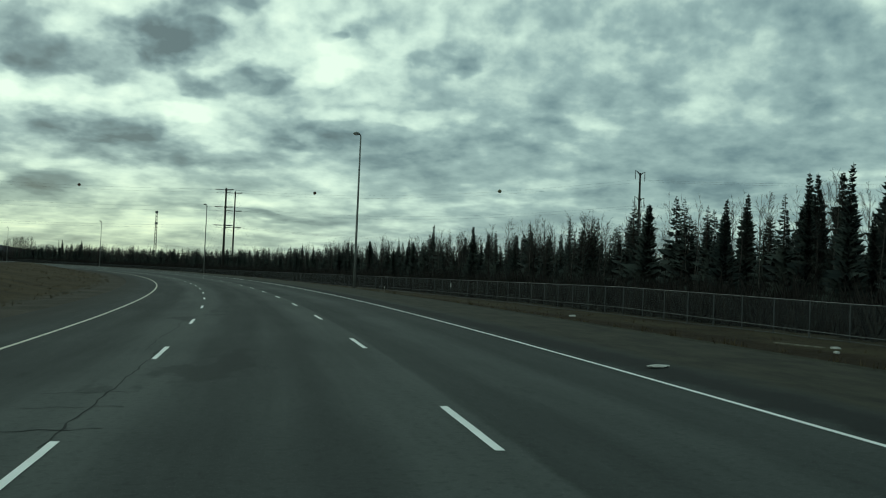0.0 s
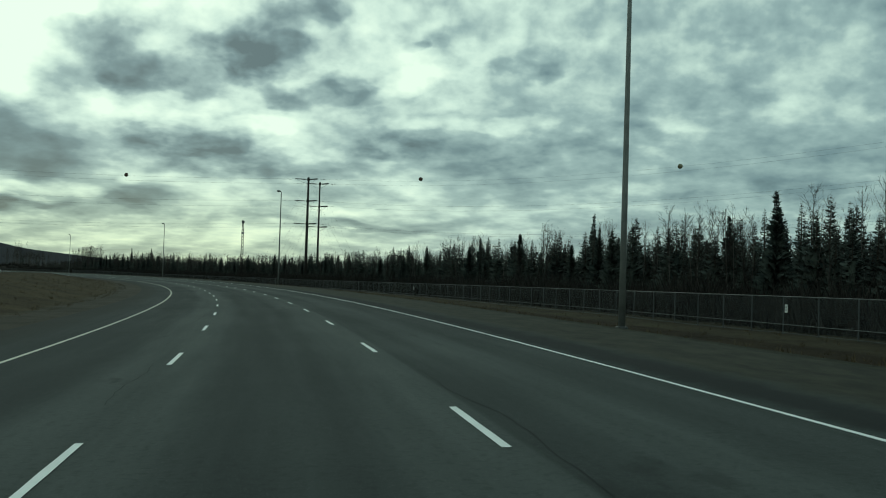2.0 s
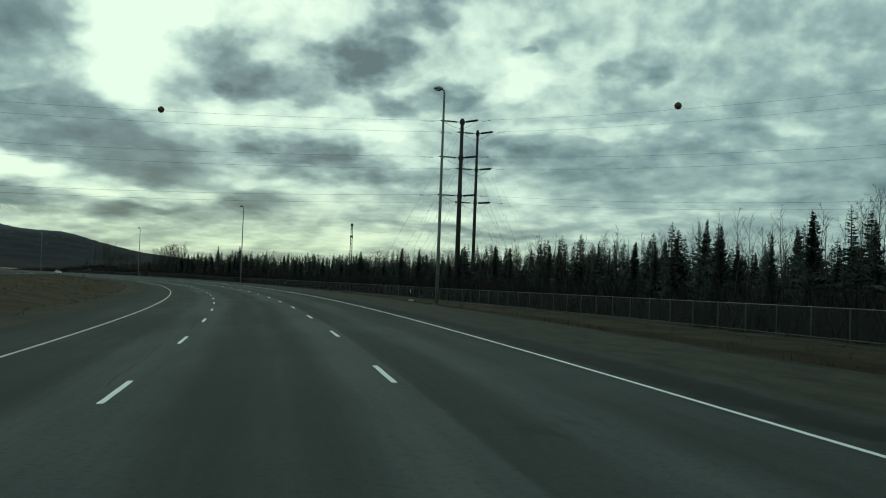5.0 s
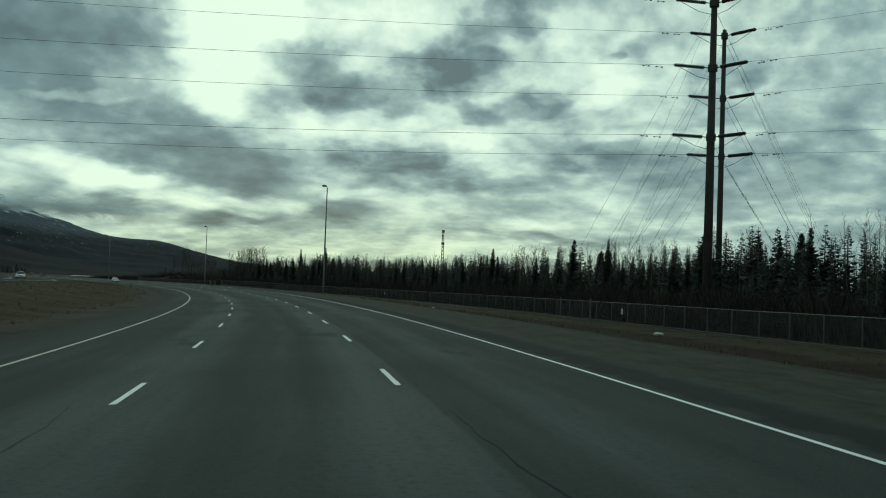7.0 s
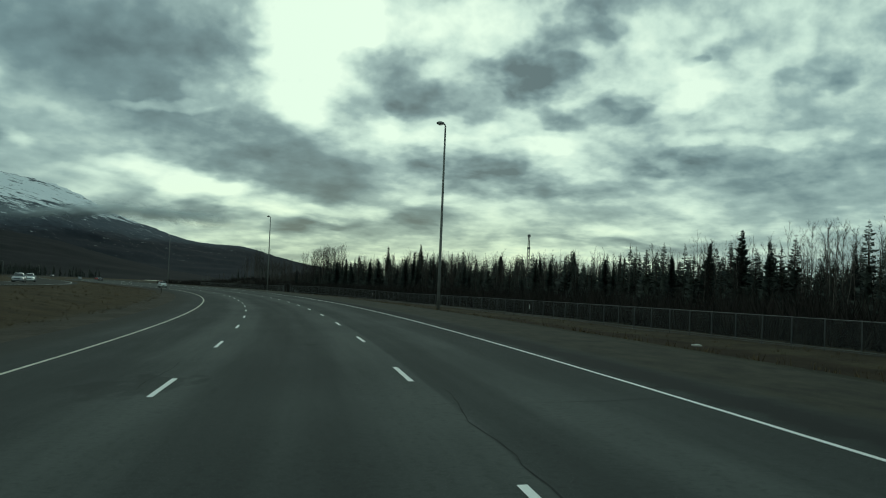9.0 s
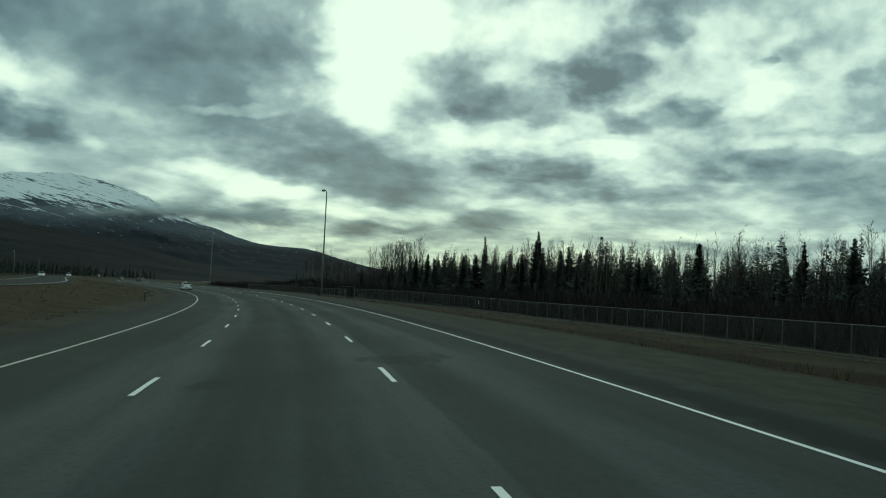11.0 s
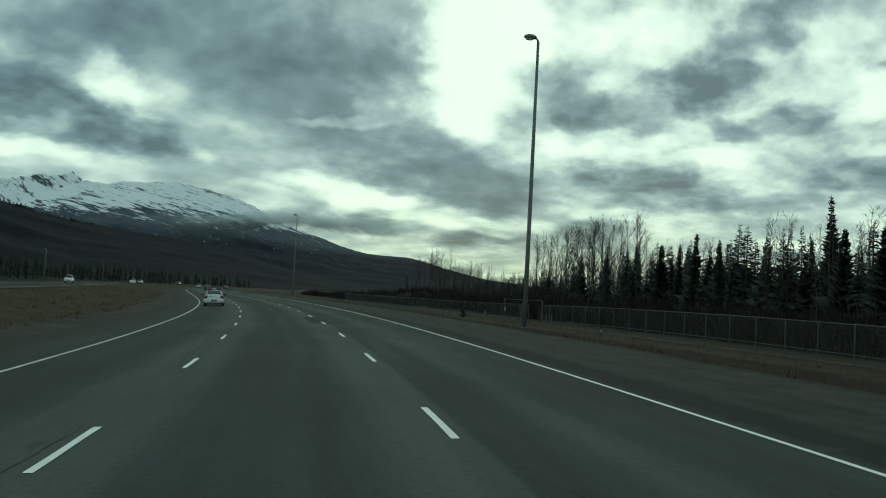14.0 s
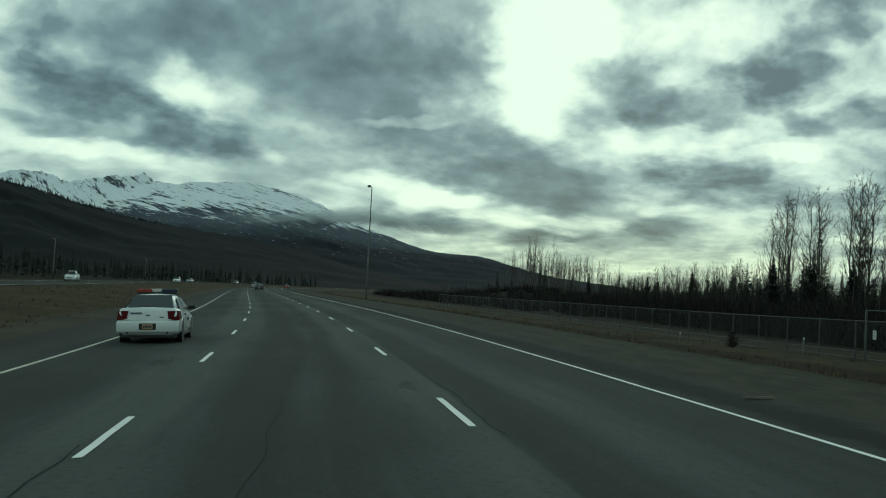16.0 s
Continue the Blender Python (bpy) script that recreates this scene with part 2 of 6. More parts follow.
def varied(name, a, b, scale=3.0, rough=0.7, metal=0.0, fine=40.0, bump=0.15, dist=0.01, coat=0.0, island=0.0, obj=0.0):
    """A surface between two colours, at a coarse and a fine scale, with relief."""
    m, k, shader = material(name, rough, metal, coat)
    co = k.add("ShaderNodeTexCoord").outputs["Object"]
    big, small = k.noise(co, scale, 4.0, 0.6), k.noise(co, fine, 3.0, 0.6)
    f = k.math("ADD", k.math("MULTIPLY", big, 0.65), k.math("MULTIPLY", small, 0.35))
    if island:
        f = k.math("ADD", f, k.math("MULTIPLY", k.math("SUBTRACT", k.add("ShaderNodeNewGeometry").outputs["Random Per Island"], 0.5), island))
    if obj:
        f = k.math("ADD", f, k.math("MULTIPLY", k.math("SUBTRACT", k.add("ShaderNodeObjectInfo").outputs["Random"], 0.5), obj))
    k.l.new(k.mix(k.ramp(f, 0.3, 0.7), a, b), shader.inputs["Base Color"])
    k.l.new(k.ramp(small, 0.2, 0.8, max(rough - 0.1, 0.02), min(rough + 0.1, 1.0)), shader.inputs["Roughness"])
    if bump:
        node = k.add("ShaderNodeBump")
        node.inputs["Strength"].default_value, node.inputs["Distance"].default_value = bump, dist
        k.l.new(small, node.inputs["Height"])
        k.l.new(node.outputs[0], shader.inputs["Normal"])
    return m


def road_material():
    """Worn asphalt; the strip's UV holds metres along and across."""
    m, k, shader = material("asphalt", 0.85)
    uv = k.add("ShaderNodeUVMap").outputs[0]
    split = k.add("ShaderNodeSeparateXYZ")
    k.l.new(uv, split.inputs[0])
    s, v = split.outputs[0], split.outputs[1]
    long_uv = k.vec("MULTIPLY", uv, (0.05, 1.0, 1.0))
    streak = k.noise(long_uv, 1.1, 5.0, 0.6)
    patch = k.noise(uv, 0.10, 5.0, 0.6)
    grain = k.noise(uv, 34.0, 3.0, 0.8)
    coarse = k.noise(uv, 9.0, 3.0, 0.7)
    # paler between the wheel paths and along the lane lines, with a paving joint beside the right one
    vw = k.math("MULTIPLY_ADD", k.math("SUBTRACT", k.noise(k.vec("MULTIPLY", uv, (0.12, 0.5, 1.0)), 1.0, 4.0, 0.6), 0.5), 0.55, v)
    joint = k.math("MULTIPLY_ADD", k.math("SUBTRACT", k.noise(k.vec("MULTIPLY", uv, (0.6, 0.0, 1.0)), 1.0, 3.0, 0.5), 0.5), 0.10, v)

    def band(x, a, b, c, d, top):
        return k.math("MULTIPLY", k.ramp(x, a, b, 0.0, top), k.ramp(x, c, d, 1.0, 0.0))

    pale = k.math("MAXIMUM", band(vw, -4.0, -2.9, -2.0, -1.0, 1.0), band(vw, 2.6, 3.4, 3.7, 4.5, 0.75))
    pale = k.math("MAXIMUM", pale, k.math("MULTIPLY", k.ramp(vw, 0.3, 1.3), k.ramp(joint, 1.98, 2.10, 1.0, 0.15)))
    pale = k.math("MAXIMUM", pale, band(vw, -0.5, -0.1, 0.0, 0.4, 0.28))
    f = k.math("ADD", k.math("MULTIPLY", streak, 0.34), k.math("ADD", k.math("MULTIPLY", patch, 0.26), k.math("MULTIPLY", pale, 0.155)))
    tone = k.mix(k.ramp(f, 0.20, 0.60), (0.036, 0.041, 0.039), (0.094, 0.103, 0.096))
    # stones showing in the worn surface, and pits between them
    chips = k.noise(uv, 62.0, 2.0, 0.7)
    tone = k.mix(k.math("MULTIPLY", k.ramp(grain, 0.55, 0.75), 0.5), tone, (0.13, 0.137, 0.127))
    tone = k.mix(k.math("MULTIPLY", k.ramp(chips, 0.64, 0.70), 0.7), tone, (0.20, 0.205, 0.19))
    tone = k.mix(k.math("MULTIPLY", k.ramp(coarse, 0.48, 0.7), 0.30), tone, (0.016, 0.018, 0.017))
    # dark patches of newer surface
    worn = k.noise(k.vec("MULTIPLY", uv, (0.30, 0.9, 1.0)), 0.25, 5.0, 0.65)
    tone = k.mix(k.math("MULTIPLY", k.ramp(worn, 0.62, 0.66), 0.45), tone, (0.022, 0.025, 0.024))
    edge = k.math("ADD", v, k.math("MULTIPLY", k.math("SUBTRACT", k.noise(uv, 0.9, 6.0, 0.65), 0.5), 1.1))
    # dark broken fringe beside the edge line, then a shoulder under silt
    fringe = k.math("MULTIPLY", k.ramp(edge, 5.5, 5.9), k.ramp(edge, 6.3, 7.0, 1.0, 0.0))
    tone = k.mix(k.math("MULTIPLY", fringe, 0.8), tone, (0.013, 0.0142, 0.0138))
    silt = k.mix(k.ramp(k.noise(k.vec("MULTIPLY", uv, (0.35, 1.0, 1.0)), 1.6, 8.0, 0.75), 0.3, 0.7), (0.019, 0.0195, 0.0135), (0.054, 0.050, 0.034))
    tone = k.mix(k.math("MULTIPLY", k.ramp(edge, 6.4, 7.2), 0.9), tone, silt)
    left = k.ramp(edge, -8.2, -6.2, 1.0, 0.0)
    tone = k.mix(k.math("MULTIPLY", left, 0.75), tone, k.mix(coarse, (0.018, 0.019, 0.016), (0.040, 0.038, 0.030)))
    k.l.new(tone, shader.inputs["Base Color"])
    shader.inputs["Specular IOR Level"].default_value = 0.12
    k.l.new(k.ramp(f, 0.3, 0.7, 0.97, 0.85), shader.inputs["Roughness"])
    node = k.add("ShaderNodeBump")
    node.inputs["Strength"].default_value, node.inputs["Distance"].default_value = 0.5, 0.006
    k.l.new(k.math("ADD", grain, coarse), node.inputs["Height"])
    k.l.new(node.outputs[0], shader.inputs["Normal"])
    return m


def ground_material():
    """Gravel verge, dead grass and forest floor by the distance across the road."""
    m, k, shader = material("verge", 0.95)
    uv = k.add("ShaderNodeUVMap").outputs[0]
    split = k.add("ShaderNodeSeparateXYZ")
    k.l.new(uv, split.inputs[0])
    v = split.outputs[1]
    wob = k.math("SUBTRACT", k.noise(uv, 0.35, 6.0, 0.7), 0.5)
    w = k.math("ADD", v, k.math("MULTIPLY", wob, 3.0))
    n1, n2, n3 = k.noise(uv, 0.25, 6.0, 0.65), k.noise(uv, 3.0, 5.0, 0.7), k.noise(uv, 22.0, 3.0, 0.7)
    mixed = k.math("ADD", k.math("MULTIPLY", n1, 0.4), k.math("ADD", k.math("MULTIPLY", n2, 0.35), k.math("MULTIPLY", n3, 0.25)))
    grass = k.mix(k.ramp(mixed, 0.36, 0.66), (0.026, 0.022, 0.014), (0.084, 0.068, 0.043))
    grass = k.mix(k.math("MULTIPLY", k.ramp(n1, 0.52, 0.7), 0.5), grass, (0.045, 0.05, 0.022))
    gravel = k.mix(k.ramp(mixed, 0.35, 0.65), (0.040, 0.037, 0.030), (0.10, 0.088, 0.070))
    soil = k.mix(k.ramp(mixed, 0.35, 0.65), (0.013, 0.010, 0.0065), (0.044, 0.031, 0.018))
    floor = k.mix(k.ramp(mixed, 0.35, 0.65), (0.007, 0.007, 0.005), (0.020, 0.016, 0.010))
    ochre = k.mix(k.ramp(mixed, 0.36, 0.66), (0.030, 0.0245, 0.0135), (0.094, 0.071, 0.039))
    grass = k.mix(k.ramp(v, -12.0, -10.0, 1.0, 0.0), grass, ochre)
    olive = k.mix(k.ramp(mixed, 0.35, 0.65), (0.026, 0.027, 0.020), (0.066, 0.064, 0.047))
    tone = k.mix(k.math("MULTIPLY", k.ramp(w, 8.0, 9.0), k.ramp(w, 13.8, 15.2, 1.0, 0.0)), grass, olive)
    tone = k.mix(k.math("MULTIPLY", k.math("MULTIPLY", k.ramp(w, 15.0, 16.0), k.ramp(w, 20.6, 21.8, 1.0, 0.0)), 0.9), tone, soil)
    tone = k.mix(k.math("MULTIPLY", k.math("MULTIPLY", k.ramp(w, -12.4, -10.8), k.ramp(w, -7.0, -6.0, 1.0, 0.0)), 0.9), tone, gravel)
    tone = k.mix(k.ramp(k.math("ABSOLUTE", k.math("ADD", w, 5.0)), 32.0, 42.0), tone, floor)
    k.l.new(tone, shader.inputs["Base Color"])
    node = k.add("ShaderNodeBump")
    node.inputs["Strength"].default_value, node.inputs["Distance"].default_value = 0.8, 0.05
    k.l.new(k.math("ADD", n2, n3), node.inputs["Height"])
    k.l.new(node.outputs[0], shader.inputs["Normal"])
    return m


def mountain_material(name, snow_line, fade, bare_share, woods, rock, lie):
    """Dark forest at the foot, rock and brush above, broken snow on the heights; the bare streaks lie along a
    direction. Haze over the farther slopes is put into the woods and rock colours.
    """
    m, k, shader = material(name, 0.95)
    geo = k.add("ShaderNodeNewGeometry")
    split = k.add("ShaderNodeSeparateXYZ")
    place = geo.outputs["Position"]
    k.l.new(place, split.inputs[0])
    z = split.outputs[2]
    # across the slope, and up it
    across = k.vec("DOT_PRODUCT", place, (0.79, 0.61, 0.0))
    spread = k.add("ShaderNodeCombineXYZ")
    k.put(spread.inputs[0], k.math("MULTIPLY_ADD", z, lie[0], k.math("MULTIPLY", across, lie[1])))
    k.put(spread.inputs[1], k.math("MULTIPLY_ADD", across, lie[2], k.math("MULTIPLY", z, lie[3])))
    beds = spread.outputs[0]
    n1, n2, n3 = k.noise(place, 0.004, 6.0, 0.6), k.noise(place, 0.022, 7.0, 0.70), k.noise(beds, 1.0, 8.0, 0.66, 0.6)
    n4 = k.noise(beds, 3.2, 6.0, 0.7, 0.3)
    h = k.math("MULTIPLY_ADD", k.math("SUBTRACT", n1, 0.5), 1.1 * fade, z)
    h = k.math("MULTIPLY_ADD", k.math("SUBTRACT", n2, 0.5), 0.9 * fade, h)
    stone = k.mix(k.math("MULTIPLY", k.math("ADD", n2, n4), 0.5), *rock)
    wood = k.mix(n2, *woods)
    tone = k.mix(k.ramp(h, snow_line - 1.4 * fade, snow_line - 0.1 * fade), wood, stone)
    # rock and brush come through the snow, fewer towards the top
    mixed = k.math("MULTIPLY_ADD", n4, 0.45, k.math("MULTIPLY", n3, 0.55))
    depth = k.ramp(h, snow_line - fade, snow_line + 1.8 * fade, 0.24, 0.0, smooth=False)
    cover = k.ramp(k.math("SUBTRACT", mixed, depth), bare_share - 0.035, bare_share + 0.035)
    snow = k.math("MULTIPLY", cover, k.ramp(h, snow_line - 1.3 * fade, snow_line - 0.1 * fade))
    patches = k.math("MULTIPLY", k.ramp(k.noise(place, 0.05, 4.0, 0.6), 0.66, 0.70), k.ramp(z, snow_line - 3.0 * fade, snow_line - fade))
    snow = k.math("MAXIMUM", snow, k.math("MULTIPLY", patches, 0.5))
    tone = k.mix(k.math("MULTIPLY", snow, 0.95), tone, (0.86, 0.90, 0.92))
    k.l.new(tone, shader.inputs["Base Color"])
    return m


def mesh_material():
    """Galvanised chain link: thin crossing wires, open between them."""
    m, k, shader = material("chain_link", 0.45, 0.8)
    uv = k.add("ShaderNodeUVMap").outputs[0]
    split = k.add("ShaderNodeSeparateXYZ")
    k.l.new(uv, split.inputs[0])
    s, v = split.outputs[0], split.outputs[1]
    wire = None
    for sign in (1.0, -1.0):
        d = k.math("FRACT", k.math("MULTIPLY", k.math("MULTIPLY_ADD", v, sign, s), 14.0))
        hit = k.math("LESS_THAN", d, 0.095)
        wire = hit if wire is None else k.math("MAXIMUM", wire, hit)
    shader.inputs["Base Color"].default_value = (0.105, 0.115, 0.118, 1)
    clear = k.add("ShaderNodeBsdfTransparent")
    both = k.add("ShaderNodeMixShader")
    k.l.new(wire, both.inputs[0])
    k.l.new(clear.outputs[0], both.inputs[1])
    k.l.new(shader.outputs[0], both.inputs[2])
    k.l.new(both.outputs[0], m.node_tree.nodes["Material Output"].inputs[0])
    return m


def glass_material():
    m, k, shader = material("car_glass", 0.04, 0.0)
    shader.inputs["Base Color"].default_value = (0.012, 0.016, 0.016, 1)
    shader.inputs["IOR"].default_value = 1.5
    shader.inputs["Specular IOR Level"].default_value = 0.8
    return m


MAT = {
    "asphalt": road_material(), "verge": ground_material(), 
    # bluish haze over the dome is painted into its wood and rock tones
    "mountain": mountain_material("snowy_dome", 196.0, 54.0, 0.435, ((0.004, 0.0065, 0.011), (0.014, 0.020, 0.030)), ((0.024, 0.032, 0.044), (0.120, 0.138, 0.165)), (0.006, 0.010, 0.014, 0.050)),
    # farthest slopes: wood and rock paler still, their haze mixed into the colour
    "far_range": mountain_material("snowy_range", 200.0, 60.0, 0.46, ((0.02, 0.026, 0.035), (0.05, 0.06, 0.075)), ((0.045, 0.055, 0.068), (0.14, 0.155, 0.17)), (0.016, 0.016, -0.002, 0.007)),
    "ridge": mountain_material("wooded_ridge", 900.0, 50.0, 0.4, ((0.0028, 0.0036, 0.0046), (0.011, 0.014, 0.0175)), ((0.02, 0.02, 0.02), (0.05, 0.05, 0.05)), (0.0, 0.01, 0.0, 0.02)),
    "link": mesh_material(), "glass": glass_material(),
    "paint": varied("line_paint", (0.80, 0.80, 0.76), (0.93, 0.93, 0.90), 1.3, 0.7, 0, 30, 0.3, 0.003),
    "yellow_paint": varied("worn_yellow_paint", (0.45, 0.43, 0.34), (0.72, 0.69, 0.58), 1.3, 0.7, 0, 30, 0.3, 0.003),
    "seal": varied("crack_sealant", (0.024, 0.027, 0.026), (0.042, 0.046, 0.044), 2.0, 0.95, 0, 25, 0.2, 0.003),
    "mend": varied("newer_asphalt", (0.030, 0.034, 0.033), (0.060, 0.066, 0.063), 1.2, 0.95, 0, 30, 0.3, 0.004),
    "bark": varied("spruce_bark", (0.035, 0.030, 0.026), (0.085, 0.072, 0.060), 2.0, 0.95, 0, 30, 0.5, 0.02),
    "needles": varied("spruce_needles", (0.027, 0.034, 0.032), (0.062, 0.071, 0.061), 0.8, 0.9, 0, 12, 0, 0, island=0.5, obj=0.4),
    "birch": varied("pale_birch_bark", (0.026, 0.024, 0.022), (0.115, 0.106, 0.095), 1.5, 0.85, 0, 14, 0.3, 0.01, obj=0.5),
    "twigs": varied("bare_twigs", (0.026, 0.023, 0.020), (0.060, 0.052, 0.046), 0.6, 0.9, 0, 10, 0, 0, obj=0.5),
    "galv": varied("galvanised_steel", (0.065, 0.07, 0.072), (0.14, 0.147, 0.148), 4.0, 0.55, 0.5, 60, 0.1, 0.002),
    "post": varied("dull_fence_post", (0.045, 0.05, 0.052), (0.10, 0.106, 0.106), 4.0, 0.6, 0.3, 60, 0.1, 0.002),
    "pole": varied("weathered_steel_pole", (0.12, 0.125, 0.118), (0.215, 0.22, 0.205), 1.5, 0.6, 0.3, 30, 0.1, 0.002),
    "dark_pole": varied("dark_pylon_steel", (0.018, 0.016, 0.014), (0.045, 0.040, 0.035), 1.0, 0.75, 0.2, 30, 0.15, 0.004),
    "insulator": varied("brown_porcelain", (0.015, 0.012, 0.011), (0.03, 0.025, 0.022), 8.0, 0.25, 0, 60, 0, 0),
    "wire": varied("aluminium_cable", (0.03, 0.032, 0.032), (0.06, 0.062, 0.062), 3.0, 0.5, 0.5, 50, 0, 0),
    "ball": varied("faded_marker_ball", (0.05, 0.022, 0.014), (0.10, 0.045, 0.025), 3.0, 0.6, 0, 30, 0.1, 0.004),
    "pale_ball": varied("faded_yellow_ball", (0.10, 0.095, 0.05), (0.20, 0.19, 0.10), 3.0, 0.6, 0, 30, 0.1, 0.004),
    "white": varied("car_white", (0.62, 0.64, 0.64), (0.72, 0.74, 0.73), 1.2, 0.28, 0, 200, 0, 0, coat=0.6),
    "silver": varied("car_silver", (0.30, 0.31, 0.32), (0.38, 0.39, 0.40), 1.2, 0.3, 0.5, 200, 0, 0, coat=0.6),
    "dark_car": varied("car_dark", (0.012, 0.013, 0.016), (0.03, 0.03, 0.036), 1.2, 0.25, 0, 200, 0, 0, coat=0.8),
    "red_car": varied("car_red", (0.20, 0.015, 0.012), (0.28, 0.025, 0.02), 1.2, 0.25, 0, 200, 0, 0, coat=0.8),
    "black": varied("black_trim", (0.010, 0.010, 0.010), (0.022, 0.022, 0.022), 6.0, 0.55, 0, 80, 0.1, 0.002),
    "tyre": varied("tyre_rubber", (0.008, 0.008, 0.008), (0.020, 0.020, 0.019), 6.0, 0.85, 0, 60, 0.2, 0.004),
    "rim": varied("steel_rim", (0.06, 0.06, 0.06), (0.16, 0.16, 0.16), 6.0, 0.4, 0.8, 60, 0, 0),
    "tail": varied("red_lens", (0.055, 0.004, 0.005), (0.095, 0.006, 0.007), 8.0, 0.5, 0, 60, 0, 0),
    "red_lens": varied("light_bar_red", (0.22, 0.02, 0.012), (0.34, 0.04, 0.02), 8.0, 0.2, 0, 60, 0, 0, coat=0.5),
    "blue_lens": varied("light_bar_blue", (0.010, 0.014, 0.035), (0.02, 0.028, 0.06), 8.0, 0.2, 0, 60, 0, 0, coat=0.5),
    "clear_lens": varied("light_bar_clear", (0.40, 0.38, 0.36), (0.6, 0.56, 0.52), 8.0, 0.2, 0, 60, 0, 0, coat=0.5),
    "plate": varied("yellow_plate", (0.32, 0.22, 0.11), (0.42, 0.30, 0.16), 10.0, 0.5, 0, 80, 0, 0),
    "bars": varied("dark_lettering", (0.02, 0.025, 0.05), (0.04, 0.045, 0.08), 10.0, 0.5, 0, 80, 0, 0),
    "sign": varied("white_sign_sheet", (0.55, 0.56, 0.54), (0.75, 0.75, 0.72), 4.0, 0.5, 0, 60, 0, 0),
    "litter": varied("grey_litter", (0.35, 0.34, 0.31), (0.65, 0.64, 0.6), 5.0, 0.8, 0, 40, 0.3, 0.01),
    "litter_post": varied("dirty_pale_steel", (0.10, 0.105, 0.10), (0.20, 0.205, 0.195), 4.0, 0.7, 0, 40, 0.1, 0.002),
    "driftwood": varied("weathered_board", (0.10, 0.09, 0.07), (0.26, 0.24, 0.20), 3.0, 0.9, 0, 40, 0.4, 0.01),
    "shrub": varied("dry_shrub", (0.016, 0.015, 0.014), (0.046, 0.041, 0.036), 2.0, 0.95, 0, 20, 0, 0, island=0.5),
    "straw": varied("dead_grass_blades", (0.04, 0.030, 0.017), (0.13, 0.098, 0.056), 1.0, 0.95, 0, 9, 0, 0, island=0.6),
}
MAT["tail"].node_tree.nodes["Principled BSDF"].inputs["Specular IOR Level"].default_value = 0.08


# ---- the road's line ----
# curvature to the left, in 1/km, every 75 m from the start of the drive
BEND = [1.358, 1.163, 1.119, 1.101, 1.180, 1.031, 1.172, 0.95, -0.05, -0.1, -0.5, -1.1, -1.3, -1.1, -0.5, 0.0]
LINE_S = np.arange(-400.0, 1500.0, 1.0)
_bend = np.interp(LINE_S, 75.0 * np.arange(len(BEND)), BEND) / 1000
_turn = np.concatenate([[0], np.cumsum((_bend[1:] + _bend[:-1]) / 2)])
_turn -= np.interp(0.0, LINE_S, _turn)
_mid = (_turn[1:] + _turn[:-1]) / 2
LINE_X = np.concatenate([[0], np.cumsum(-np.sin(_mid))])
LINE_Y = np.concatenate([[0], np.cumsum(np.cos(_mid))])
LINE_X -= np.interp(0.0, LINE_S, LINE_X)
LINE_Y -= np.interp(0.0, LINE_S, LINE_Y)
BANK = 0.0440


def heading(s):
    return float(np.interp(s, LINE_S, _turn))


def spot(s, lat, z):
    """World place at s metres along the road and lat metres to its right."""
    a = heading(s)
    return Vector((float(np.interp(s, LINE_S, LINE_X)) + lat * math.cos(a), float(np.interp(s, LINE_S, LINE_Y)) + lat * math.sin(a), z))


def bank(s):
    return float(np.interp(s, [0, 700, 900], [BANK, BANK, 0.0]))


def other_z(s):
    """Height of the opposite carriageway."""
    return float(np.interp(s, [0, 200, 450, 700, 1000], [1.1, 1.1, 0.25, 0.3, 0.6]))


OTHER = (-35.5, -23.5)


def ground_z(s, lat):
    """Height of the ground beside and under the road."""
    b = bank(s)
    edge_r, edge_l = b * 9.6, b * -9.0
    oz = other_z(s)
    lump = 0.10 * noise.noise((s * 0.06, lat * 0.09, 3.0)) + 0.05 * noise.noise((s * 0.3, lat * 0.3, 8.0))
    knots = [(-400, oz + 1.0), (-60, oz + 0.3), (-40, oz - 0.2), (-36.5, oz - 0.02), (-22.5, oz - 0.02), (-16, oz * 0.35 - 0.25), (-12.5, edge_l - 0.12), (-9.6, edge_l - 0.04),
             (-8.6, edge_l - 0.05), (9.4, edge_r - 0.07), (10.4, edge_r - 0.03), (13.5, -0.35), (16.5, -0.62), (25.0, -0.50), (40.0, -0.45), (120, 0.2), (400, 0.5)]
    z = float(np.interp(lat, [a for a, _ in knots], [c for _, c in knots]))
    soft = min(1.0, max(0.0, (lat - 9.8) / 3)) + min(1.0, max(0.0, (-9.8 - lat) / 3))
    if -37.0 < lat < -22.0:
        soft = 0.0
    if -8.7 < lat < 9.5:
        z = b * lat - 0.10
    hill = 5.0 * math.exp(-(((s - 775) / 45) ** 2) - ((lat - 90) / 26) ** 2)
    return z + lump * soft + hill


# ---- mesh helpers ----
def link(name, verts, faces, mat, parent=None, label="", smooth=False, uvs=None):
    """A mesh object from lists, with uv (one a vertex) if given."""
    me = bpy.data.meshes.new(name)
    me.from_pydata([tuple(v) for v in verts], [], faces)
    if uvs is not None:
        layer = me.uv_layers.new(name="UVMap")
        idx = np.empty(len(me.loops), dtype=np.int32)
        me.loops.foreach_get("vertex_index", idx)
        layer.data.foreach_set("uv", np.asarray(uvs, dtype=np.float32)[idx].ravel())
    if smooth:
        me.shade_smooth()
    me.materials.append(mat)
    ob = new(name, me)
    if parent:
        ob.parent = parent
        if label:
            ob["label"] = label
    return ob


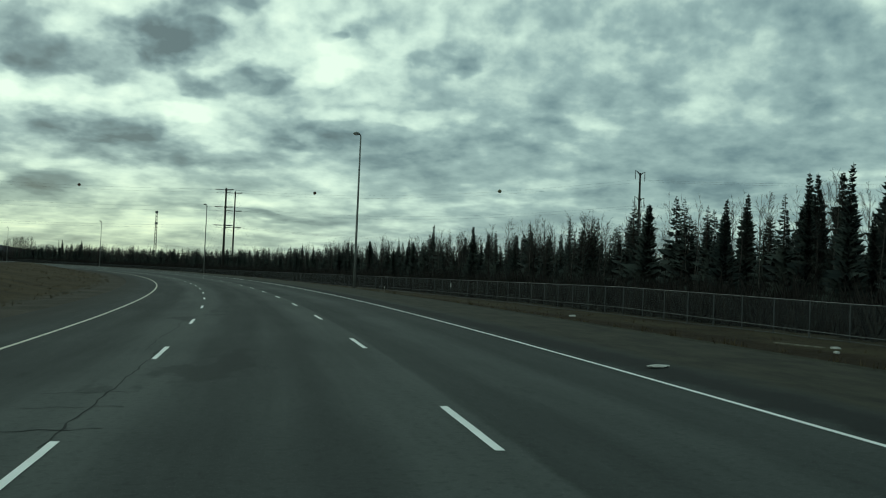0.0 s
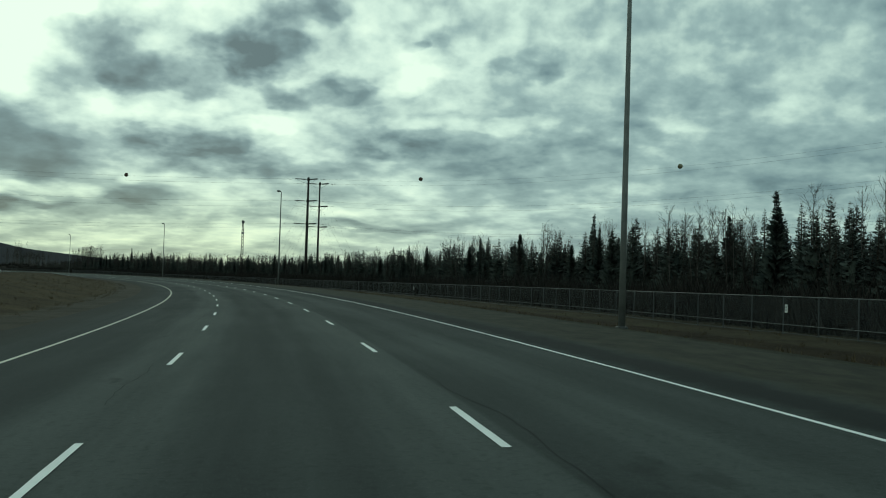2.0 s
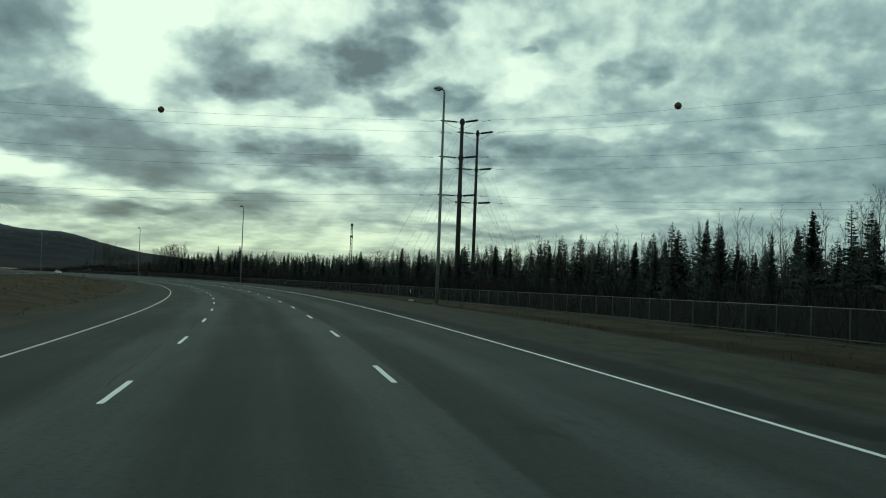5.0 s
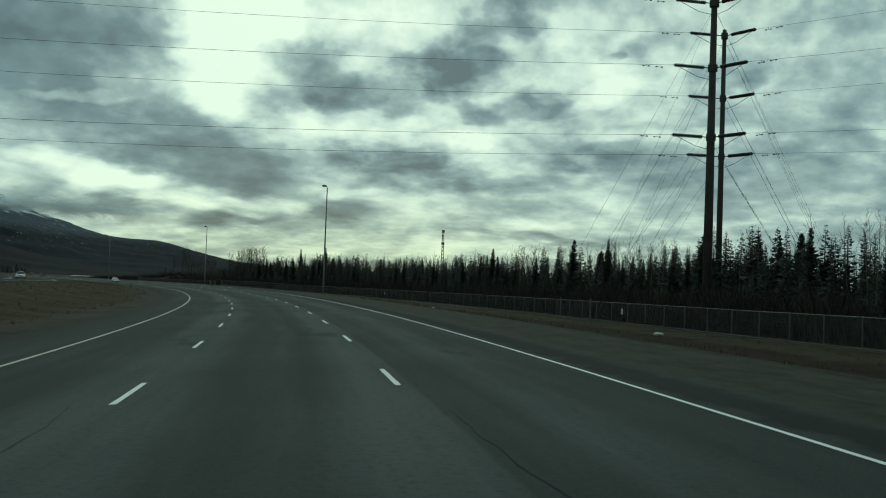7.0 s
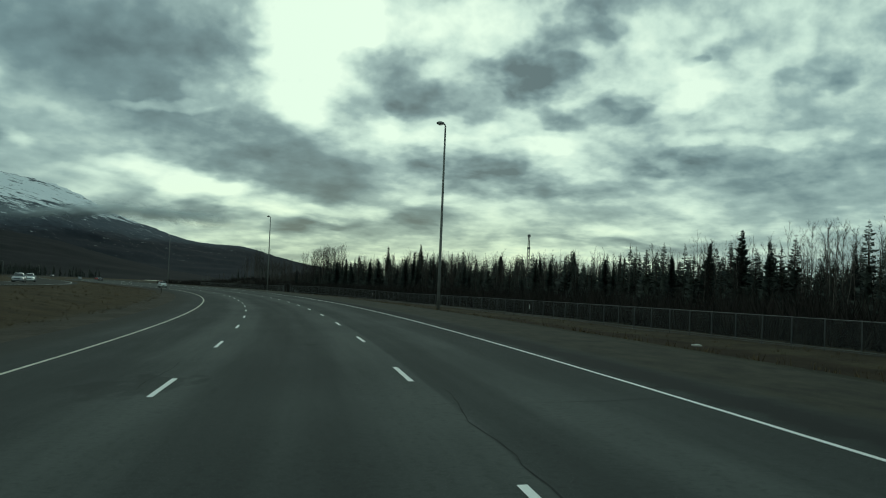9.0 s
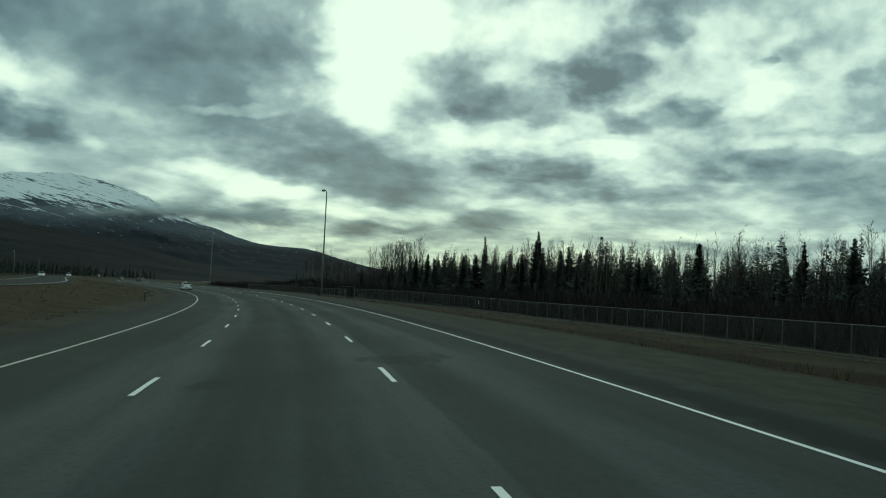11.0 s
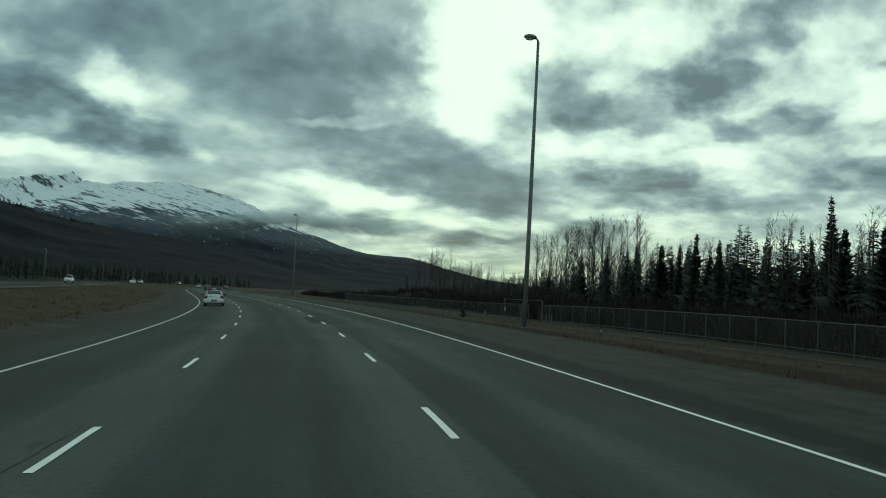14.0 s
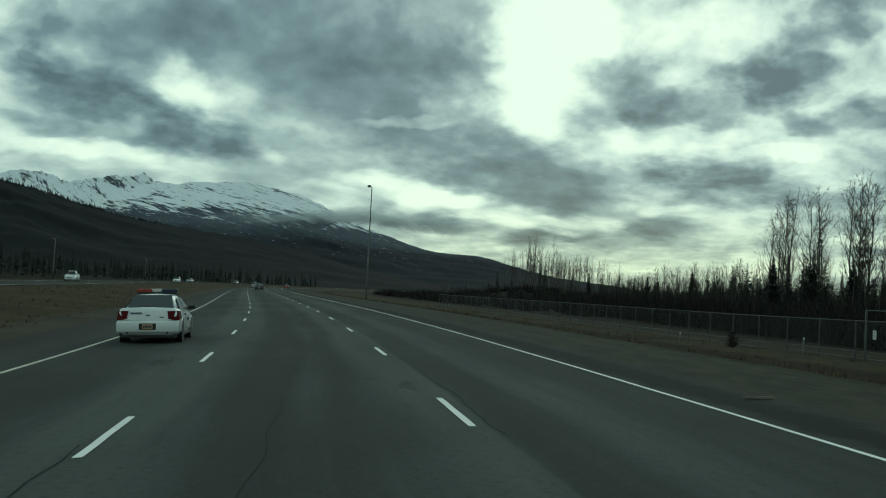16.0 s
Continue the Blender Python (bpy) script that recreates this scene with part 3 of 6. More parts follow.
def part(name, bm, mat, parent, label="", smooth=False):
    """Links a bmesh as one mesh object under a thing or a part."""
    me = bpy.data.meshes.new(name)
    bmesh.ops.recalc_face_normals(bm, faces=bm.faces)
    bm.to_mesh(me)
    bm.free()
    if smooth:
        me.shade_smooth()
    me.materials.append(mat)
    ob = new(name, me)
    ob.parent = parent
    if label:
        ob["label"] = label
    return ob


def tube_into(bm, pts, radii, sides=8, cap=True):
    """Adds a tapered tube along points."""
    rings = []
    for i, p in enumerate(pts):
        p = Vector(p)
        d = (Vector(pts[min(i + 1, len(pts) - 1)]) - Vector(pts[max(i - 1, 0)])).normalized()
        a = d.cross(Vector((0, 0, 1)) if abs(d.z) < 0.9 else Vector((0, 1, 0))).normalized()
        b = d.cross(a)
        r = radii[i] if isinstance(radii, (list, tuple)) else radii
        rings.append([bm.verts.new(p + r * (math.cos(2 * math.pi * j / sides) * a + math.sin(2 * math.pi * j / sides) * b)) for j in range(sides)])
    for u, v in zip(rings, rings[1:]):
        for j in range(sides):
            bm.faces.new((u[j], u[(j + 1) % sides], v[(j + 1) % sides], v[j]))
    if cap:
        bm.faces.new(rings[0][::-1])
        bm.faces.new(rings[-1])


def tube(pts, radii, sides=8):
    bm = bmesh.new()
    tube_into(bm, pts, radii, sides)
    return bm


def box_into(bm, x0, x1, y0, y1, z0, z1, bevel=0.0):
    made = bmesh.ops.create_cube(bm, size=1.0)["verts"]
    for v in made:
        v.co = Vector(((x0 + x1) / 2 + v.co.x * (x1 - x0), (y0 + y1) / 2 + v.co.y * (y1 - y0), (z0 + z1) / 2 + v.co.z * (z1 - z0)))
    if bevel:
        edges = list({e for v in made for e in v.link_edges})
        bmesh.ops.bevel(bm, geom=edges, offset=bevel, segments=2, affect="EDGES", profile=0.5)


def box(x0, x1, y0, y1, z0, z1, bevel=0.0):
    bm = bmesh.new()
    box_into(bm, x0, x1, y0, y1, z0, z1, bevel)
    return bm


def thing(name, label, category, group="", at=None):
    ob = new(name)
    ob.empty_display_size = 0.2
    if at is not None:
        ob.matrix_world = at
    return tagged(ob, label, category, group)


def along(s, lat, z=None, turn=0.0):
    """A pose on the ground that faces along the road."""
    p = spot(s, lat, ground_z(s, lat) if z is None else z)
    return Matrix.Translation(p) @ Matrix.Rotation(heading(s) + radians(turn), 4, "Z")


# ---- ground, roads, markings ----
def strip(name, s_list, lats, height, mat, parent=None, label=""):
    verts, faces, uvs = [], [], []
    n = len(lats)
    for s in s_list:
        for lat in lats:
            verts.append(spot(s, lat, height(s, lat)))
            uvs.append((s, lat))
    for i in range(len(s_list) - 1):
        for j in range(n - 1):
            a = i * n + j
            faces.append((a, a + 1, a + n + 1, a + n))
    return link(name, verts, faces, mat, parent, label, True, uvs)


def build_ground():
    s_list = list(np.arange(-160, -20, 10.0)) + list(np.arange(-20, 700, 2.5)) + list(np.arange(700, 1201, 10.0))
    lats = [-420, -250, -150, -100, -70, -55, -46, -40, -37.5, -36.2, -35, -30, -24, -22.8, -21, -19, -17, -15, -13.5, -12, -11, -10.2, -9.6, -9.1, -8.7, -8.2, -4, 0, 4, 8.6,
            9.3, 9.7, 10.2, 10.7, 11.3, 12, 12.8, 13.6, 14.5, 15.5, 16.5, 18, 20, 22, 24, 26, 28, 31, 35, 40, 50, 65, 85, 120, 200, 300, 420]
    n, rows = len(lats), len(s_list)
    verts, uvs = [], []
    for s in s_list:
        for lat in lats:
            verts.append(spot(s, lat, ground_z(s, lat)))
            uvs.append((s, lat))
    faces = [(i * n + j, i * n + j + 1, (i + 1) * n + j + 1, (i + 1) * n + j) for i in range(rows - 1) for j in range(n - 1)]
    # the sheet goes on, falling a little, to the horizon
    rim = [j for j in range(n)] + [i * n + n - 1 for i in range(1, rows)] + [(rows - 1) * n + j for j in range(n - 2, -1, -1)] + [i * n for i in range(rows - 2, 0, -1)]
    mid = spot(480, 0, 0)
    first = len(verts)
    for q in rim:
        d = verts[q] - mid
        d.z = 0
        verts.append(mid + d.normalized() * 4900 + Vector((0, 0, -6)))
        uvs.append((uvs[q][0] + 900, 400 if uvs[q][1] >= 0 else -400))
    m = len(rim)
    faces += [(rim[i], rim[(i + 1) % m], first + (i + 1) % m, first + i) for i in range(m)]
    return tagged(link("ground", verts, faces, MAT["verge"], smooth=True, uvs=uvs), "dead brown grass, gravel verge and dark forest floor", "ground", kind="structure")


ground = build_ground()
ROAD_S = list(np.arange(-120, 900, 3.0)) + list(np.arange(900, 1150, 10.0))


def road_z(s, lat):
    return bank(s) * lat


road = tagged(strip("road", ROAD_S, [-8.75, -7.5, -6, -4, -2, 0, 2, 4, 6, 7.5, 8.6, 9.5], road_z, MAT["asphalt"]),
              "worn dark grey asphalt highway with three lanes and silted shoulders", "road", kind="structure")
other_road = tagged(strip("road_opposite", ROAD_S, list(np.linspace(OTHER[0], OTHER[1], 7)), lambda s, lat: other_z(s) + 0.03, MAT["asphalt"]),
                    "grey asphalt carriageway for oncoming traffic beyond the median", "road", kind="structure")
LANES = {"left_edge": -5.738, "left_dash": -2.332, "right_dash": 1.817, "right_edge": 5.459}


def line_strip(name, lat, w, s0, s1, mat, z_of, parent):
    s_list = np.arange(s0, s1, 2.0)
    verts, faces = [], []
    for i, s in enumerate(s_list):
        wob = 0.012 * noise.noise((s * 0.4, lat, 0.0))
        for side in (-1, 1):
            q = lat + wob + side * w / 2
            verts.append(spot(s, q, z_of(s, q) + 0.006))
    for i in range(len(s_list) - 1):
        faces.append((2 * i, 2 * i + 1, 2 * i + 3, 2 * i + 2))
    return link(name, verts, faces, mat, parent)


line_strip("edge_line", LANES["left_edge"], 0.11, -60, 1100, MAT["yellow_paint"], road_z, road)["label"] = "worn pale yellow edge line"
line_strip("edge_line", LANES["right_edge"], 0.082, -60, 1100, MAT["paint"], road_z, road)["label"] = "white painted edge line"
for lat in (OTHER[0] + 2.2, OTHER[1] - 1.2):
    line_strip("edge_line", lat, 0.13, 100, 1100, MAT["paint"], lambda s, q: other_z(s) + 0.03, other_road)


def build_dashes():
    """Broken lane lines: 3.05 m of paint every 12.19 m."""
    for lat, phase in ((LANES["left_dash"], 8.802), (LANES["right_dash"], 10.611)):
        for i in range(-3, 62):
            s = phase + 12.19 * i
            verts, faces = [], []
            rng = random.Random(i * 7 + int(lat * 10))
            for j in range(5):
                q = s + 3.05 * j / 4
                for side in (-1, 1):
                    l2 = lat + side * (0.050 + rng.uniform(-0.006, 0.004))
                    verts.append(spot(q + rng.uniform(-0.02, 0.02) * (j in (0, 4)), l2, road_z(q, l2) + 0.007))
            faces = [(2 * j, 2 * j + 1, 2 * j + 3, 2 * j + 2) for j in range(4)]
            link("lane_dash", verts, faces, MAT["paint"], road)


build_dashes()


# ---- distance: mountains and wooded ridge ----
EYE_END = (-134.4, 461.1)


def build_range(name, skyline, r0, r1, steep, rough, jag, label, mat):
    """A mountain side as a height field round the road's end: azimuth to the left of north and height angle of its crest."""
    az0, az1, n_az, n_r = skyline[0][0], skyline[-1][0], 460, 46
    verts, faces = [], []
    for i in range(n_az):
        az = az0 + (az1 - az0) * i / (n_az - 1)
        crest = math.tan(radians(float(np.interp(az, [a for a, _ in skyline], [e for _, e in skyline])))) * r1 + 1.7
        a = radians(az)
        for j in range(n_r):
            f = j / (n_r - 1)
            r = r0 + (r1 - r0) * f
            x, y = EYE_END[0] - r * math.sin(a), EYE_END[1] + r * math.cos(a)
            q = Vector((x * 0.0016, y * 0.0016, 0.0))
            ridge = 1.0 - abs(noise.noise(q * 2.2)) * 2.0
            rugged = noise.fractal(q * 3.0, 0.9, 2.1, 6) * 0.7 + ridge * 0.35
            z = crest * f ** steep
            z += rugged * rough * crest * f * (1.0 - f) * 1.5
            z += jag * crest * f * noise.fractal(q * 22.0, 0.8, 2.0, 4)
            verts.append((x, y, z))
        # the far side falls away
        verts.append((EYE_END[0] - (r1 + 280) * math.sin(a), EYE_END[1] + (r1 + 280) * math.cos(a), crest * 0.4 - 4.0))
    m = n_r + 1
    for i in range(n_az - 1):
        for j in range(m - 1):
            faces.append((i * m + j, i * m + j + 1, (i + 1) * m + j + 1, (i + 1) * m + j))
    return tagged(link(name, verts, faces, mat, smooth=True), label, "mountain", kind="structure")


build_range("backdrop_mountain",
            [(11, 0.3), (14.5, 0.75), (16.6, 0.95), (18.3, 1.12), (19.65, 1.38), (20.9, 1.67), (22.0, 1.97), (22.9, 2.15), (24.6, 2.18), (25.9, 2.35), (27.1, 2.68), (27.9, 2.99), (29.1, 3.3),
             (30.85, 4.02), (32.0, 4.62), (33.4, 5.11), (34.8, 5.36), (35.8, 5.52), (36.4, 5.6), (36.8, 5.54), (37.8, 5.43), (38.9, 5.42), (39.8, 5.2), (41.05, 5.25), (42.0, 4.87), (43.5, 4.24),
             (44.9, 3.46), (47.0, 2.6), (52.0, 1.6)],
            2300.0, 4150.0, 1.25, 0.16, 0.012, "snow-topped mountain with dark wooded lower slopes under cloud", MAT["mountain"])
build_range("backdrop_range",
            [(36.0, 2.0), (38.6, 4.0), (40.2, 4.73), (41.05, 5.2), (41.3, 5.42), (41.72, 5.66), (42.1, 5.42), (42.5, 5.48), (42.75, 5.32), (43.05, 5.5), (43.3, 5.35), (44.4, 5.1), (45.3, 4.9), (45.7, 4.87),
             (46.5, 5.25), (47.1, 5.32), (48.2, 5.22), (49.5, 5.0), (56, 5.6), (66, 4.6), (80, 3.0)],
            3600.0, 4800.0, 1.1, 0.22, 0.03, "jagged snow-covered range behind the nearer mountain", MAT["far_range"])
build_range("backdrop_ridge", [(23, 0.1), (27, 0.6), (30, 1.2), (33.3, 2.02), (36.4, 2.5), (39.2, 2.8), (41.3, 3.04), (43.1, 3.34), (44.6, 3.72), (46.0, 4.09), (47.7, 4.49), (48.8, 4.66), (56, 6.0), (70, 5.0), (84, 3.5)],
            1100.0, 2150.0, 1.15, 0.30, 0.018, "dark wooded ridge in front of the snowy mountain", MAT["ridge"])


def cloud_material():
    """Thin stratus: thickest along its middle, fraying out to the sides."""
    m, k, shader = material("low_stratus", 1.0)
    uv = k.add("ShaderNodeUVMap").outputs[0]
    split = k.add("ShaderNodeSeparateXYZ")
    k.l.new(uv, split.inputs[0])
    u, v = split.outputs[0], split.outputs[1]
    ragged = k.noise(k.vec("MULTIPLY", uv, (9.0, 1.6, 1.0)), 1.0, 6.0, 0.6, 0.4)
    across = k.ramp(k.math("ABSOLUTE", k.math("ADD", k.math("SUBTRACT", v, 0.5), k.math("MULTIPLY", k.math("SUBTRACT", ragged, 0.5), 0.7))), 0.04, 0.42, 1.0, 0.0)
    ends = k.math("MULTIPLY", k.ramp(u, 0.0, 0.25), k.ramp(u, 0.62, 1.0, 1.0, 0.0))
    cover = k.math("MULTIPLY", k.math("MULTIPLY", across, ends), k.ramp(ragged, 0.22, 0.55, 0.25, 0.70))
    shader.inputs["Base Color"].default_value = (0.56, 0.61, 0.63, 1)
    clear = k.add("ShaderNodeBsdfTransparent")
    both = k.add("ShaderNodeMixShader")
    k.l.new(cover, both.inputs[0])
    k.l.new(clear.outputs[0], both.inputs[1])
    k.l.new(shader.outputs[0], both.inputs[2])
    k.l.new(both.outputs[0], m.node_tree.nodes["Material Output"].inputs[0])
    return m


def build_stratus():
    verts, uvs, faces = [], [], []
    for i in range(41):
        f = i / 40
        az = 21.5 + 18.0 * f
        a = radians(az)
        r = 2260.0
        middle = float(np.interp(az, [21.5, 23.4, 25.7, 29.6, 32.1, 34.6, 39.5], [3.55, 3.67, 3.8, 4.03, 3.88, 3.56, 3.3]))
        for j in range(7):
            g = j / 6
            out = 30.0 * math.sin(math.pi * g)
            verts.append((EYE_END[0] - (r - out) * math.sin(a), EYE_END[1] + (r - out) * math.cos(a), 2260.0 * math.tan(radians(middle - 0.75 + 1.5 * g))))
            uvs.append((f, g))
    faces = [(i * 7 + j, i * 7 + j + 1, (i + 1) * 7 + j + 1, (i + 1) * 7 + j) for i in range(40) for j in range(6)]
    return tagged(link("backdrop_stratus", verts, faces, cloud_material(), smooth=True, uvs=uvs), "thin grey stratus lying along the mountain side", "cloud", kind="structure")


build_stratus()


# ---- trees ----
def spruce_outline(f):
    """Half width of a northern spruce at a share of its height: a slim cone with a long pointed top."""
    return min(1.0, 0.75 + 1.2 * f) * min(1.0, 1.22 * (1.0 - f))


def spruce_parts(seed, height, width, step=0.2, fans=6, plain=False):
    """Trunk and crown of a narrow northern spruce."""
    rng = random.Random(seed)
    bm = bmesh.new()
    lean = Vector((rng.uniform(-0.02, 0.02), rng.uniform(-0.02, 0.02), 0))
    tube_into(bm, [lean * z * z / height + Vector((0, 0, z)) for z in (-0.3, height * 0.5, height)], [0.012 * height + 0.02, 0.007 * height + 0.01, 0.010], 4 if plain else 6)
    crown = bmesh.new()
    gaps = [rng.uniform(0.68, 1.15) for _ in range(14)]
    # dense inner boughs: a slim uneven column
    sides, rows, rings = (5, 6, []) if plain else (6, 11, [])
    for i in range(rows):
        f = 0.04 + (0.58 if plain else 0.70) * i / (rows - 1)
        c = lean * height * f * f + Vector((0, 0, height * f))
        ring = []
        for j in range(sides):
            a = 2 * math.pi * (j + rng.uniform(-0.35, 0.35)) / sides
            q = width * spruce_outline(f) * gaps[int(f * 13)] * rng.uniform(0.15, 0.55 if plain else 0.45)
            ring.append(crown.verts.new(c + Vector((math.cos(a) * q, math.sin(a) * q, rng.uniform(-0.3, 0.2) * height / rows))))
        rings.append(ring)
    for i in range(rows - 1):
        for j in range(sides):
            q = (rings[i][j], rings[i][(j + 1) % sides], rings[i + 1][(j + 1) % sides], rings[i + 1][j])
            crown.faces.new((q[0], q[1], q[2]))
            crown.faces.new((q[0], q[2], q[3]))
    z = height * (0.28 if plain else rng.uniform(0.05, 0.12))
    while z < height * 0.985:
        f = z / height
        r = width * spruce_outline(f) * gaps[int(f * 13)] + 0.10
        start = rng.uniform(0, 6.3)
        for i in range(fans):
            if rng.random() < 0.10:
                continue
            a = start + 2 * math.pi * i / fans + rng.uniform(-0.4, 0.4)
            q = r * rng.choice((0.6, 0.8, 0.9, 1.0, 1.2)) * rng.uniform(0.9, 1.1)
            c = lean * z * z / height + Vector((0, 0, z + rng.uniform(-0.12, 0.12)))
            # boughs droop low down and rise towards the top
            droop = q * (rng.uniform(0.25, 0.6) * (1.0 - f) - 0.20 * f)
            for spread in ((0.0,) if plain else (-0.42, 0.0, 0.42)):
                d = Vector((math.cos(a + spread), math.sin(a + spread), 0))
                side = Vector((-d.y, d.x, 0))
                reach = q * (1.0 if spread == 0.0 else rng.uniform(0.6, 0.85))
                w = q * (0.26 if plain else 0.13) + 0.03
                tip = c + d * reach + Vector((0, 0, -droop + 0.14 * reach))
                mid = c + d * reach * 0.55 + Vector((0, 0, -droop * 0.75))
                hang = Vector((0, 0, 0.16 * reach + 0.04))
                vs = [crown.verts.new(v) for v in (c, mid + side * w - hang, tip, mid - side * w - hang * 0.6)]
                crown.faces.new((vs[0], vs[1], vs[2]))
                crown.faces.new((vs[0], vs[2], vs[3]))
        z += step * (1.0 - 0.55 * f) * rng.uniform(0.8, 1.2) * height / 9.0
    return bm, crown


def blade(bm, a, b, w, rng):
    """A single fine twig, tapering to its tip."""
    side = (b - a).cross(Vector((rng.uniform(-1, 1), rng.uniform(-1, 1), rng.uniform(-1, 1)))).normalized() * w
    bm.faces.new([bm.verts.new(v) for v in (a + side, a - side, b)])


def birch_parts(seed, height, limbs=30, twigs=8, sub=5):
    """Trunk and bare, brushy branches of a slender birch or aspen."""
    rng = random.Random(seed)
    trunk, crown = bmesh.new(), bmesh.new()
    bend = [Vector((0, 0, -0.3))]
    drift = Vector((rng.uniform(-0.06, 0.06), rng.uniform(-0.06, 0.06), 0))
    for i in range(1, 9):
        bend.append(bend[-1] + Vector((0, 0, height / 8)) + (drift + Vector((rng.uniform(-0.07, 0.07), rng.uniform(-0.07, 0.07), 0))) * height / 8)
    base = 0.0075 * height + 0.012
    tube_into(trunk, bend, [base * (1 - 0.115 * i) for i in range(9)], 6 if sub > 2 else 3)

    def on_trunk(f):
        x = f * 8
        i = min(int(x), 7)
        return bend[i].lerp(bend[i + 1], x - i)

    def jitter(n):
        return Vector((rng.uniform(-1, 1), rng.uniform(-1, 1), rng.uniform(-0.5, 0.9))) * n

    thick = 1.0 if sub > 2 else 2.0
    for i in range(limbs):
        f = 0.32 + 0.66 * ((i + rng.random()) / limbs) ** 0.85
        a, up = rng.uniform(0, 6.3), radians(rng.uniform(42, 72))
        length = height * (0.25 * (1.03 - f) ** 0.6 + 0.03) * rng.uniform(0.4, 1.15)
        d = Vector((math.cos(a) * math.cos(up), math.sin(a) * math.cos(up), math.sin(up)))
        p0 = on_trunk(f)
        p1 = p0 + d * length * 0.5 + jitter(0.07 * length)
        p2 = p0 + d * length + Vector((0, 0, 0.18 * length)) + jitter(0.06 * length)
        r = base * (1 - 0.85 * f) * 0.42 + 0.006
        tube_into(crown, [p0, p1, p2], [r, r * 0.6, 0.004], 3, False)
        for j in range(twigs):
            g = rng.uniform(0.12, 1.0)
            q0 = p0.lerp(p1, g * 2) if g < 0.5 else p1.lerp(p2, g * 2 - 1)
            e = (d + jitter(0.95)).normalized()
            tl = length * rng.uniform(0.22, 0.50)
            q1 = q0 + e * tl
            blade(crown, q0, q1, 0.007 * thick, rng)
            for _ in range(sub):
                e2 = (e + jitter(0.9)).normalized()
                q2 = q0.lerp(q1, rng.uniform(0.2, 0.95))
                blade(crown, q2, q2 + e2 * tl * rng.uniform(0.4, 0.9), 0.0058 if sub > 2 else 0.0078, rng)
    return trunk, crown


def wood_height(s):
    """Usual height of the trees on the right."""
    return float(np.interp(s, [0, 75, 105, 200, 250, 420, 465, 535, 565, 640], [9.4, 9.2, 8.4, 8.2, 7.6, 7.6, 9.6, 9.4, 6.4, 6.0]))


def right_edge(s):
    """Where the wood begins, to the right of the road."""
    return float(np.interp(s, [-50, 300, 420, 520, 560, 640, 680], [31.0, 31.0, 33.0, 36.0, 38.5, 50.0, 72.0]))


def put(m, s, lat, size, turn, z=None, wide=1.0):
    return Matrix.Translation(spot(s, lat, (ground_z(s, lat) if z is None else z) - 0.05)) @ Matrix.Rotation(turn, 4, "Z") @ Matrix.Diagonal((size * wide, size * wide, size, 1))


